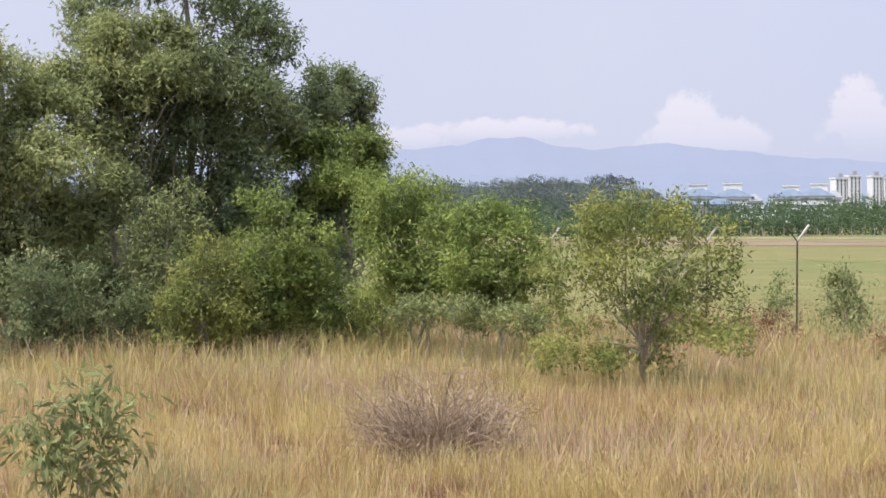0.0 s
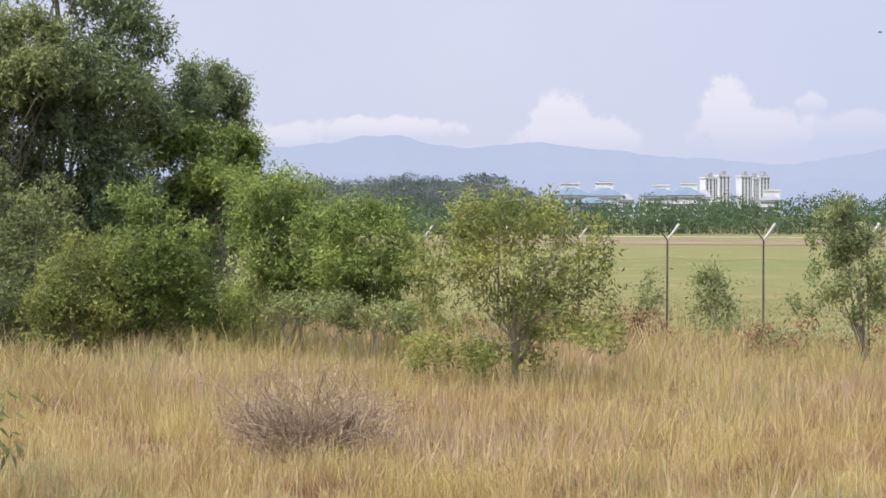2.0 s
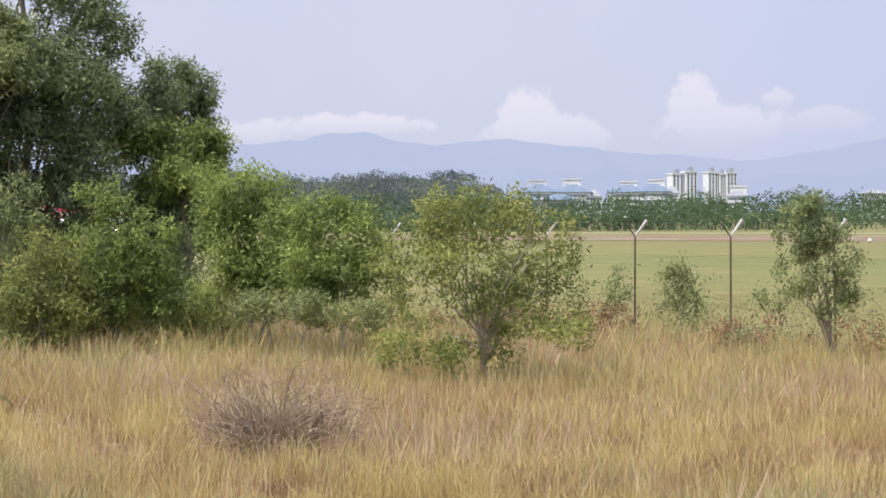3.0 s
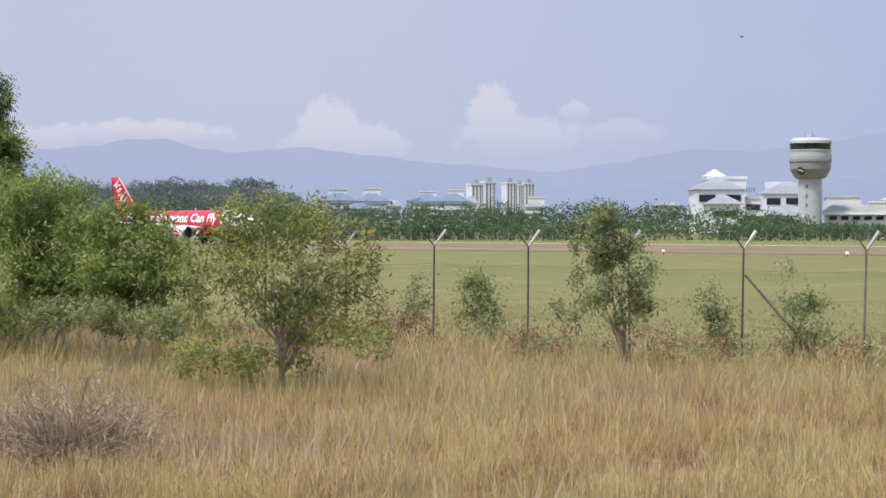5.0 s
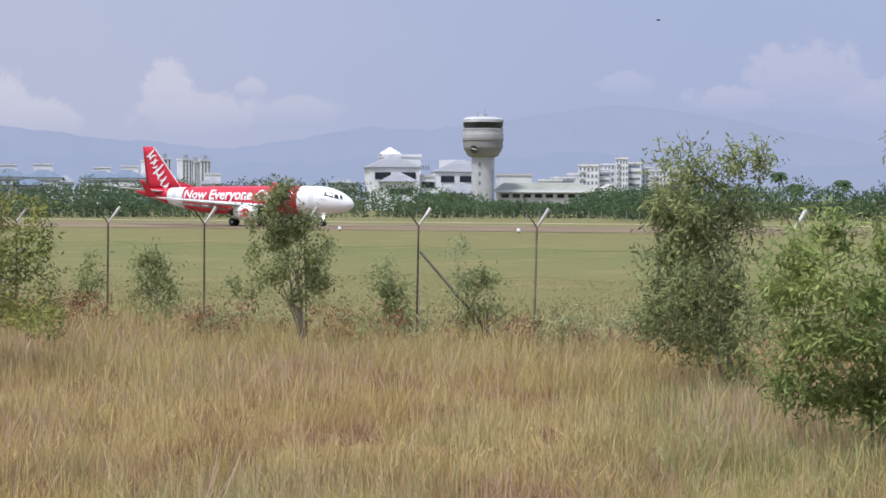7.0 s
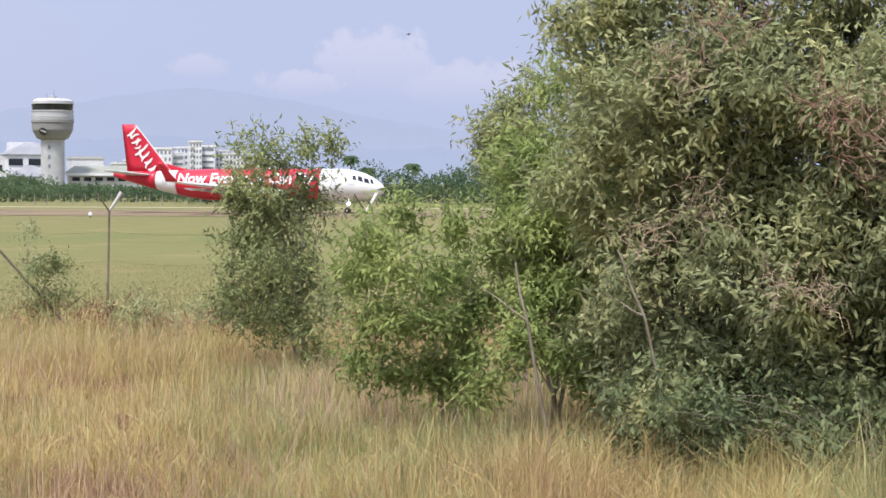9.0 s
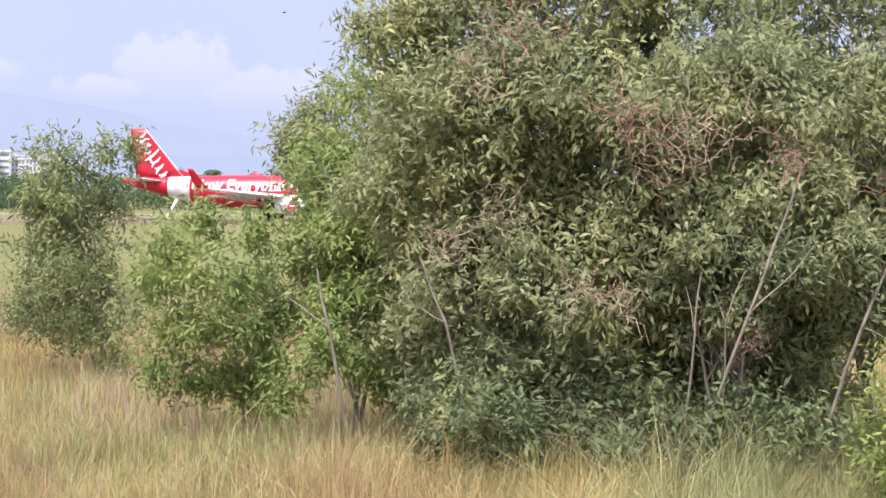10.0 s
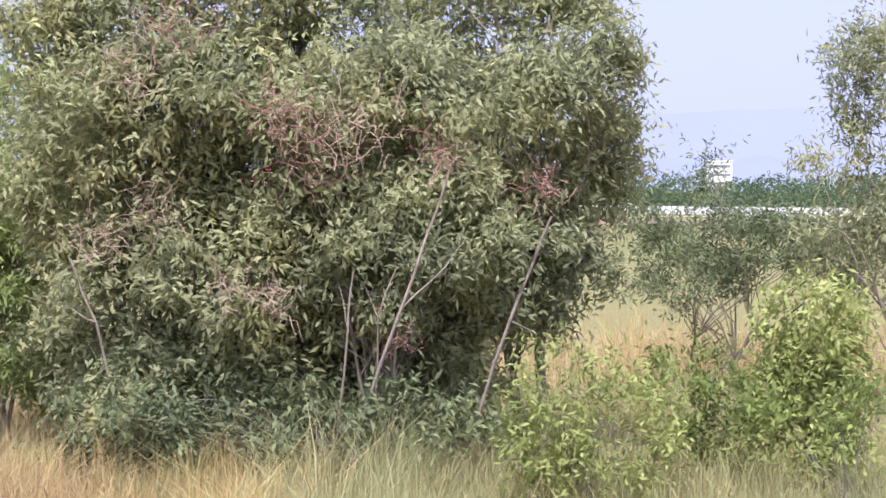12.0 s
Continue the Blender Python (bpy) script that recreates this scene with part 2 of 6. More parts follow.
def tube(points, radii, sides=7):
    """Points and faces of a tapering, round stick along a bent line."""
    pts = np.asarray(points, float)
    way = np.gradient(pts, axis=0)
    way /= np.linalg.norm(way, axis=1)[:, None] + 1e-9
    side = np.cross(way, (0.31, 0.2, 0.93))
    side /= np.linalg.norm(side, axis=1)[:, None] + 1e-9
    other = np.cross(way, side)
    a = np.linspace(0, 2 * np.pi, sides, endpoint=False)
    ring = pts[:, None] + np.asarray(radii)[:, None, None] * (np.cos(a)[None, :, None] * side[:, None] + np.sin(a)[None, :, None] * other[:, None])
    v = ring.reshape(-1, 3)
    i = np.arange(len(pts) - 1)[:, None] * sides
    j, k = np.arange(sides)[None], (np.arange(sides)[None] + 1) % sides
    q = np.stack([i + j, i + k, i + sides + k, i + sides + j], -1).reshape(-1, 4)
    return v, q


def stick(name, points, radii, mat, parent, label="", sides=7):
    return put(name, sheet(*tube(points, radii, sides)), mat, parent, label, True)


def bent(rng, a, b, n=7, wild=0.06, arch=0.25):
    """A slightly crooked line from a to b."""
    a, b = np.asarray(a, float), np.asarray(b, float)
    k = np.linspace(0, 1, n)[:, None]
    w = np.cumsum(rng.normal(0, 1, (n, 3)), 0) * wild * np.linalg.norm(b - a) / n ** 0.5
    w -= w[0] + (w[-1] - w[0]) * k
    sag = np.array([0, 0, 1.0]) * (k * (1 - k)) * np.linalg.norm((b - a)[:2]) * arch
    return a + (b - a) * k + w + sag


def unit(v):
    return v / (np.linalg.norm(v, axis=-1, keepdims=True) + 1e-9)


def leaves(rng, lobes, count, size, slim=0.32, droop=0.5, hollow=0.5, spray=9, lump=0.28, clumps=14, floor=0.02, reach=2.2, fill=0.16):
    """Leaves in small sprays over the tufts of a crown made of uneven lobes (x, y, z, half-width, half-depth, half-height)."""
    L = np.asarray(lobes, float)
    heart = L[:, :3]
    if clumps:
        d = unit(rng.normal(0, 1, (len(L), clumps, 3)) + np.array([0, 0, 0.3]))
        k = rng.uniform(0.6, 1.0, (len(L), clumps, 1))
        c = L[:, None, :3] + d * k * L[:, None, 3:]
        mean = L[:, 3:].mean(1)[:, None, None]
        r = mean * rng.uniform(0.2, 0.42, (len(L), clumps, 1)) * rng.uniform(0.85, 1.25, (len(L), clumps, 3)) * np.array([1.15, 1.15, 0.75])
        heart = np.repeat(L[:, :3], clumps, 0)
        # some leaves stay inside the lobes and close the crown
        core = np.concatenate([L[:, :3], L[:, 3:] * 0.8], 1)
        heart = np.concatenate([heart, L[:, :3]], 0)
        L = np.concatenate([np.concatenate([c, r], 2).reshape(-1, 6), core], 0)
    weight = L[:, 3] * L[:, 5] + L[:, 3] * L[:, 4] + L[:, 4] * L[:, 5]
    if clumps:
        m = len(core)
        weight[:-m] *= (1 - fill) / weight[:-m].sum()
        weight[-m:] *= fill / weight[-m:].sum()
    twigs = max(1, count // spray)
    which = rng.choice(len(L), twigs, p=weight / weight.sum())
    d = unit(rng.normal(0, 1, (twigs, 3)) + np.array([0, 0, 0.35]))
    ph = rng.uniform(0, 6.3, (len(L), 6))[which]
    bump = 1 + lump * (np.sin(4.3 * d[:, 0] + ph[:, 0]) * np.sin(3.7 * d[:, 1] + ph[:, 1]) + 0.8 * np.sin(8.1 * d[:, 2] + ph[:, 2]) * np.sin(7.3 * d[:, 0] + ph[:, 3])
                       + 0.5 * np.sin(15 * d[:, 1] + ph[:, 4]) * np.sin(13 * d[:, 2] + ph[:, 5]))
    r = (hollow ** 3 + (1 - hollow ** 3) * rng.random(twigs)) ** (1 / 3) * bump
    c = L[which, :3] + d * r[:, None] * L[which, 3:]
    reach = size * reach
    way = unit(d + rng.normal(0, 0.55, (twigs, 3)) + np.array([0, 0, 0.25]))
    k = rng.random((twigs, spray, 1))
    base = c[:, None] + way[:, None] * (k - 0.5) * reach * 2 + rng.normal(0, size * 0.35, (twigs, spray, 3))
    ld = unit(way[:, None] * 0.8 + rng.normal(0, 0.7, (twigs, spray, 3)) + np.array([0, 0, -droop]))
    base, ld = base.reshape(-1, 3), ld.reshape(-1, 3)
    # the blades turn their faces outwards, to the light
    out = np.repeat(unit(d + 0.6 * unit(c - heart[which])), spray, 0)
    face = unit(out + rng.normal(0, 0.42, ld.shape) + np.array([0, 0, 0.3]))
    sd = unit(np.cross(ld, face))
    up = np.cross(sd, ld)
    s = (size * rng.uniform(0.6, 1.25, len(base)))[:, None]
    v = np.stack([base, base + ld * s * 0.45 + sd * s * slim * 0.5 + up * s * 0.06, base + ld * s - up * s * 0.1, base + ld * s * 0.45 - sd * s * slim * 0.5 + up * s * 0.06], 1).reshape(-1, 3)
    q = np.arange(len(v)).reshape(-1, 4)
    keep = (v[:, 2].reshape(-1, 4).min(1) > floor)
    return v, q[keep]


def tree(name, base, lobes, count, size, mat, label, category="tree", bark=BARK, trunk=0.12, stems=1, seed=1, group="", limbs=True, skirt=False, **shape):
    """A plant on the ground: stems, limbs that reach into its lobes, and a crown of separate leaves."""
    rng = np.random.default_rng(seed)
    root = thing(name, (base[0], base[1], 0.0), label, category, group)
    rel = [(a - base[0], b - base[1], c, d, e, f) for a, b, c, d, e, f in lobes]
    big = sorted(rel, key=lambda l: -l[3] * l[5])
    low = max(0.9, 0.45 * max(l[2] for l in rel))
    for i in range(stems):
        top = big[i % len(big)]
        foot = np.array([*(rng.normal(0, trunk * 2.0, 2) * (stems > 1)), -0.1])
        goal = (top[0], top[1], top[2] + top[5] * 0.35) if stems > 1 else np.mean([l[:3] for l in rel], 0) + (0, 0, top[5] * 0.4)
        line = bent(rng, foot, goal, 9, 0.05)
        stick("trunk", line, np.linspace(trunk, trunk * 0.25, 9), bark, root)
        if not limbs:
            continue
        for j, l in enumerate(rel):
            if j % stems != i or l[2] < low:
                continue
            start = line[2 + (j % 3)]
            for _ in range(3):
                tip = np.array(l[:3]) + unit(rng.normal(0, 1, 3) + (0, 0, 0.4)) * np.array(l[3:]) * 0.85
                stick("limb", bent(rng, start, tip, 6, 0.09), np.linspace(trunk * 0.32, trunk * 0.07, 6), bark, root, sides=5)
    if skirt:
        rel = rel + [(a, b, c * 0.5, d * 0.95, e * 0.95, max(f, c * 0.45)) for a, b, c, d, e, f in rel if c > 0.7]
    v, q = leaves(rng, rel, count, size, **shape)
    put("crown", sheet(v, q), mat, root)
    return root


# ---- ground and distance ----
LOW = -0.35  # the airfield lies a little lower than the rough ground


def bearing(az, dist, z=None):
    z = (LOW if dist > 200 else 0.0) if z is None else z
    return Vector((math.sin(radians(az)) * dist, math.cos(radians(az)) * dist, z))


RUN = Vector((1.9, 272.7, LOW))  # a point of the runway's middle line
RUN_AZ = 122.3
RUN_WAY = bearing(RUN_AZ, 1.0, 0.0)
RUN_SIDE = Vector((RUN_WAY.y, -RUN_WAY.x, 0))


def ground_material():
    m, n, p = material("grassland soil", 0.95, 0.0, 0.1)
    tc = m.node_tree.nodes.new("ShaderNodeTexCoord")
    at = tc.outputs["Object"]
    sep = m.node_tree.nodes.new("ShaderNodeSeparateXYZ")
    n.link(at, sep.inputs[0])
    # the fence's line divides the rough ground from the mown field
    over = n.math("ADD", n.math("MULTIPLY", sep.outputs[0], 0.565), n.math("MULTIPLY", sep.outputs[1], 0.825))
    over = n.math("ADD", over, n.math("MULTIPLY", n.noise(at, 0.12, 3.0), 8.0))
    rough = n.mix(n.noise(at, 1.3, 5.0), (0.17, 0.115, 0.065), (0.4, 0.3, 0.15))
    drift = n.math("ADD", over, n.math("MULTIPLY", n.noise(at, 0.035, 4.0, 0.6), 46.0))
    bands = n.math("DIVIDE", drift, 300.0)
    # mown strips along the runway: straw by the fence, a wet green strip, then straw and green again
    field = n.ramp(bands, [(0.2, (0.213, 0.184, 0.078)), (0.36, (0.187, 0.176, 0.071)), (0.44, (0.169, 0.166, 0.066)), (0.5, (0.150, 0.158, 0.060)), (0.55, (0.187, 0.174, 0.071)), (0.72, (0.176, 0.164, 0.069)), (0.84, (0.224, 0.184, 0.083)), (0.95, (0.187, 0.179, 0.075))])
    field = n.mix(n.math("MULTIPLY", n.noise(at, 2.5, 5.0), 0.3), field, (0.17, 0.175, 0.06))
    field = n.mix(n.math("MULTIPLY", n.step(n.noise(at, 0.18, 4.0), 0.5, 0.72), 0.55), field, (0.28, 0.22, 0.105))
    col = n.mix(n.step(over, 44.0, 56.0), rough, field)
    n.link(col, p.inputs["Base Color"])
    bn = m.node_tree.nodes.new("ShaderNodeBump")
    bn.inputs["Strength"].default_value, bn.inputs["Distance"].default_value = 0.7, 0.15
    n.link(n.noise(at, 3.0, 6.0, 0.7), bn.inputs["Height"])
    n.link(bn.outputs[0], p.inputs["Normal"])
    return m


def build_ground():
    rings = [0, 8, 20, 40, 60, 90, 140, 220, 350, 600, 1200, 2500, 4950]
    v, q = [], []
    for i, r in enumerate(rings):
        for j in range(64):
            a = j / 64 * 2 * math.pi
            v.append((r * math.sin(a), r * math.cos(a), float(np.interp(r, [80, 210], [0.0, LOW]))))
    for i in range(len(rings) - 1):
        for j in range(64):
            k = (j + 1) % 64
            q.append((i * 64 + j, (i + 1) * 64 + j, (i + 1) * 64 + k, i * 64 + k))
    me = sheet(v, q)
    tagged(put("ground", me, ground_material()), "rough dry grassland running into a mown airfield", "ground", kind="structure")


def strip(name, mat, near, far, length, z, label, category):
    bm = bmesh.new()
    a = RUN - RUN_WAY * length
    b = RUN + RUN_WAY * length
    for p, s in ((a, near), (b, near), (b, far), (a, far)):
        bm.verts.new(p + RUN_SIDE * s + Vector((0, 0, z)))
    bm.faces.new(bm.verts)
    bmesh.ops.recalc_face_normals(bm, faces=bm.faces)
    return tagged(part(name, bm, mat), label, category, kind="structure")


def build_runway():
    strip("runway", ASPHALT, -22.5, 22.5, 1500, 0.05, "dull grey asphalt runway across the grass", "runway")
    strip("road", plain("perimeter road", (0.42, 0.36, 0.24), (0.52, 0.45, 0.3), 0.1, 0.95), -52, -47, 1500, 0.04, "pale worn service road beyond the runway", "road")
    # marker lights beside the runway
    for k in (32.6, 56.8):
        p = RUN + RUN_WAY * k + RUN_SIDE * 31
        box = thing("runway_marker", p, "small white runway edge marker in short grass", "marker", "runway edge markers")
        bm = bmesh.new()
        bmesh.ops.create_cone(bm, cap_ends=True, segments=10, radius1=0.24, radius2=0.17, depth=0.36, matrix=pose(0, 0, 0.45))
        part("head", bm, MARKER, box)
        bm = bmesh.new()
        bmesh.ops.create_cone(bm, cap_ends=True, segments=8, radius1=0.06, radius2=0.06, depth=0.3, matrix=pose(0, 0, 0.12))
        part("stem", bm, RUST, box)


def ridge(name, stops, dist, colour, seed, rough, label):
    """A mountain range as a deep, folded slope that stands in the distance: bearings and heights in degrees."""
    rng = np.random.default_rng(seed)
    az = np.arange(-60, 85, 0.25)
    el = np.interp(az, [s[0] for s in stops], [s[1] for s in stops])
    jag = sum(np.sin(az * f + rng.uniform(0, 6)) * a for f, a in ((2.1, 0.5), (4.7, 0.3), (9.3, 0.2), (17.0, 0.1))) * rough
    el = np.maximum(el + jag, 0.05)
    v = []
    rows = 6
    for i in range(rows):
        k = i / (rows - 1)
        d = dist - 500 * (1 - k) ** 1.2
        for a, e in zip(az, el):
            top = math.tan(radians(e)) * dist + EYE
            w = 30 * math.sin(a * 5.0 + i * 1.3) * (1 - k) * k * 4
            v.append((math.sin(radians(a)) * (d + w), math.cos(radians(a)) * (d + w), top * k ** 0.8))
    n = len(az)
    q = [(i * n + j, i * n + j + 1, (i + 1) * n + j + 1, (i + 1) * n + j) for i in range(rows - 1) for j in range(n - 1)]
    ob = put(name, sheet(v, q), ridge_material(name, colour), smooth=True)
    return tagged(ob, label, "mountains", kind="structure")


def build_ridges():
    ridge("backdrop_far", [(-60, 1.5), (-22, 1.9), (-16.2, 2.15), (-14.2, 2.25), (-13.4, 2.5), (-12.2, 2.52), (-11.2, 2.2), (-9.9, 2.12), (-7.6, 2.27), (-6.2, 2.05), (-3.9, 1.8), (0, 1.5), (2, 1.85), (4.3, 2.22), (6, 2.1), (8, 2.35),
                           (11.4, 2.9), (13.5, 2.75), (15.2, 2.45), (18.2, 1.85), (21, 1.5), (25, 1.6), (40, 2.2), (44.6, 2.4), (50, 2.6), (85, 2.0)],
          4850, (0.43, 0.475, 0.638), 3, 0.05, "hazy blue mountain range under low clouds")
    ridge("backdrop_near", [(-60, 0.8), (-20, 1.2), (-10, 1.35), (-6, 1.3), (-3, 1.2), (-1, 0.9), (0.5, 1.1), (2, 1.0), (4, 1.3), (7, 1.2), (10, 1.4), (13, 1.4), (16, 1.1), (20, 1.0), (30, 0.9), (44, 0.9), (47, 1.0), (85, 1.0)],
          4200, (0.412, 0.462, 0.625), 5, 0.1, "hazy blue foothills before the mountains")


def woods(name, spots, size, per, mat, label, seed):
    """Far woods as one mass of leaf clumps: spots are crowns (x, y, z, half-width, half-height)."""
    rng = np.random.default_rng(seed)
    lobes = [(x, y, z, w, w, h) for x, y, z, w, h in spots]
    v, q = leaves(rng, lobes, per * len(lobes), size, slim=0.9, droop=0.15, hollow=0.84, spray=3, lump=0.2, clumps=0, floor=LOW, reach=0.7)
    ob = put(name, sheet(v, q), mat)
    return tagged(ob, label, "woods", kind="stuff")


def build_woods():
    rng = np.random.default_rng(11)
    spots = []
    for i in range(430):
        az = rng.uniform(-26, 58)
        dist = rng.uniform(385, 500) if az < 12 else rng.uniform(335, 430)
        # the belt is taller where palms and rain trees stand behind the airfield
        tall = np.interp(az, [-26, -14, -8, -2, 2, 4, 6.5, 7.8, 10.6, 11.5, 14, 16, 18, 24, 58], [7.0, 7.0, 6.6, 6.7, 6.8, 6.2, 5.8, 2.6, 2.6, 5.6, 6.8, 7.8, 7.6, 7.0, 6.4])
        h = 1.02 * tall * rng.uniform(0.65, 1.15) * dist / 420
        p = bearing(az, dist)
        spots.append((p.x, p.y, h * 0.5, rng.uniform(3.6, 7.0), h * 0.5))
    for i in range(420):
        az = rng.uniform(-26, 58)
        dist = np.interp(az, [-26, 10, 24, 58], [386, 378, 336, 338]) + rng.uniform(0, 8)
        p = bearing(az, dist)
        spots.append((p.x, p.y, 0.9, rng.uniform(2.5, 4.5), rng.uniform(1.5, 2.6)))
    woods("tree_belt", spots, 0.46, 370, LEAF_FAR, "belt of dense dark green trees beyond the runway", 12)
    spots = []
    for i in range(270):
        az = rng.uniform(-30, -8.2)
        crest = np.interp(az, [-30, -15.8, -14, -12.4, -10.7, -9.2, -8.5, -8.0], [1.3, 1.42, 1.28, 1.3, 1.45, 1.3, 1.1, 0.5])
        k = rng.random()
        dist = 900 + 330 * k
        z = EYE + dist * math.tan(radians(0.15 + (crest - 0.45) * k ** 0.8))
        p = bearing(az, dist)
        spots.append((p.x, p.y, z, rng.uniform(6, 10.5), rng.uniform(5, 7.5)))
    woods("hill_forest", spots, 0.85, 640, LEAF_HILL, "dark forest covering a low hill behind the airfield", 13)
    # the hill itself
    v, q = [], []
    az = np.linspace(-32, -6.5, 60)
    for k in np.linspace(0, 1, 8):
        for a in az:
            crest = np.interp(a, [-32, -15.8, -14, -12.4, -10.7, -9.2, -8.4, -7.2, -6.5], [1.3, 1.3, 1.18, 1.2, 1.3, 1.1, 0.8, 0.1, -0.1])
            dist = 860 + 400 * k
            p = bearing(a, dist)
            v.append((p.x, p.y, max(-1.0, EYE + dist * math.tan(radians(-0.25 + (crest + 0.05) * k ** 0.8)))))
    n = len(az)
    q = [(i * n + j, i * n + j + 1, (i + 1) * n + j + 1, (i + 1) * n + j) for i in range(7) for j in range(n - 1)]
    tagged(put("hill", sheet(v, q), plain("hill soil", (0.05, 0.07, 0.045), (0.08, 0.1, 0.06), 0.02, 0.95), smooth=True), "low hill under dark forest", "hill", kind="structure")


def palm(az, dist, height, seed):
    rng = np.random.default_rng(seed)
    p = bearing(az, dist)
    root = thing("palm_tree", p, "tall coconut palm above the far trees", "palm", "far palms")
    line = bent(rng, (0, 0, -0.1), (rng.uniform(-0.6, 0.6), 0, height), 8, 0.02)
    stick("trunk", line, np.linspace(0.24, 0.15, 8), BARK, root)
    v, q, off = [], [], 0
    for i in range(22):
        a = i * 2.4
        rise = rng.uniform(-0.5, 0.9)
        k = np.linspace(0, 1, 7)
        reach = rng.uniform(2.0, 2.8)
        c = np.stack([np.cos(a) * k * reach, np.sin(a) * k * reach, rise * k * 1.6 - 1.9 * k * k], 1) + line[-1]
        for s in (1, -1):
            w = np.stack([-np.sin(a) * np.ones(7), np.cos(a) * np.ones(7), -0.55 * np.ones(7)], 1)
            w[:, :2] *= s
            o = c + w * (0.62 * np.sin(np.pi * (0.1 + 0.85 * k)))[:, None]
            v += [*c, *o]
            q += [(off + j, off + j + 1, off + 8 + j, off + 7 + j) for j in range(6)]
            off += 14
    put("crown", sheet(v, q), LEAF_FAR, root)


# ---- buildings ----
def box_bm(w, d, h, x=0.0, y=0.0, z=0.0, bevel=0.0):
    bm = bmesh.new()
    bmesh.ops.create_cube(bm, size=1.0, matrix=Matrix.Translation((x, y, z + h / 2)) @ Matrix.Diagonal((w, d, h, 1)))
    if bevel:
        bmesh.ops.bevel(bm, geom=bm.edges[:], offset=bevel, segments=1, affect="EDGES")
    return bm


def hip_bm(w, d, h, x=0.0, y=0.0, z=0.0, ridge_part=0.25, eave=0.25):
    bm = bmesh.new()
    lo = [bm.verts.new((x + a * w / 2, y + b * d / 2, z)) for a, b in ((-1, -1), (1, -1), (1, 1), (-1, 1))]
    mid = [bm.verts.new((x + a * w / 2, y + b * d / 2, z + eave)) for a, b in ((-1, -1), (1, -1), (1, 1), (-1, 1))]
    top = [bm.verts.new((x + a * w / 2 * ridge_part, y + b * d / 2 * 0.05, z + h)) for a, b in ((-1, -1), (1, -1), (1, 1), (-1, 1))]
    for a, b in ((lo, mid), (mid, top)):
        for i in range(4):
            j = (i + 1) % 4
            bm.faces.new((a[i], a[j], b[j], b[i]))
    bm.faces.new(top)
    bm.faces.new(lo[::-1])
    return bm


def facing(az):
    return -az


WINDOW_MESH = {}


def window(parent, x, y, z, w, h, mat=WINDOW, name="window"):
    """A dark pane in the wall that faces -y; also serves the towers' shade strips."""
    key = (round(w, 2), round(h, 2), mat.name)
    if key not in WINDOW_MESH:
        bm = box_bm(w, 0.3, h)
        me = bpy.data.meshes.new("window")
        bm.to_mesh(me)
        bm.free()
        me.materials.append(mat)
        WINDOW_MESH[key] = me
    ob = put(name, WINDOW_MESH[key], mat, parent)
    ob.location = (x, y, z)
    return ob


def block(name, az, dist, w, d, h, floors, bays, wall, label, roof="flat", roof_mat=ROOF_GREY, turn=0.0, band=False, group="", z0=LOW, category="building", recess_shade=False):
    """A far building: walls, roof and windows floor by floor."""
    b = thing(name, bearing(az, dist, z0), label, category, group, turn=facing(az) + turn)
    part("wall", box_bm(w, d, h), wall, b)
    if roof == "hip":
        part("roof", hip_bm(w * 1.1, d * 1.1, h * 0.32, z=h + 0.05), roof_mat, b)
    else:
        part("parapet", box_bm(w + 0.8, d + 0.8, 0.9, z=h + 0.02), wall, b)
        part("roof", box_bm(w * 0.9, d * 0.9, 0.25, z=h + 0.95), roof_mat, b)
    step = h / floors
    if recess_shade:
        for i in range(bays):
            # grey strips on the wall paint in the shade of hollows not modelled
            window(b, (i + 0.5) / bays * w - w / 2, -d / 2, 0.5, w / bays * 0.36, h - 1.0, ROOF_GREY, "recess_shade")
            for f in range(floors):
                window(b, (i + 0.5) / bays * w - w / 2, -d / 2 - 0.05, step * (f + 0.3), w / bays * 0.3, step * 0.45, DARK_GLASS)
        part("lift_house", box_bm(w * 0.35, d * 0.4, 2.6, x=w * 0.1, z=h + 1.22), GREY_WALL, b)
        return b
    for f in range(floors):
        if band:
            window(b, 0, -d / 2, step * (f + 0.35), w * 0.86, min(step * 0.4, 1.5))
            continue
        for i in range(bays):
            window(b, (i + 0.5) / bays * w - w / 2, -d / 2, step * (f + 0.28), w / bays * 0.5, step * 0.5)
    return b


def lathe(profile, segments=40):
    bm = bmesh.new()
    rings = []
    for r, z in profile:
        rings.append([bm.verts.new((r * math.cos(2 * math.pi * i / segments), r * math.sin(2 * math.pi * i / segments), z)) for i in range(segments)])
    for a, b in zip(rings, rings[1:]):
        for i in range(segments):
            j = (i + 1) % segments
            bm.faces.new((a[i], a[j], b[j], b[i]))
    bm.faces.new(rings[0][::-1])
    bm.faces.new(rings[-1])
    return bm


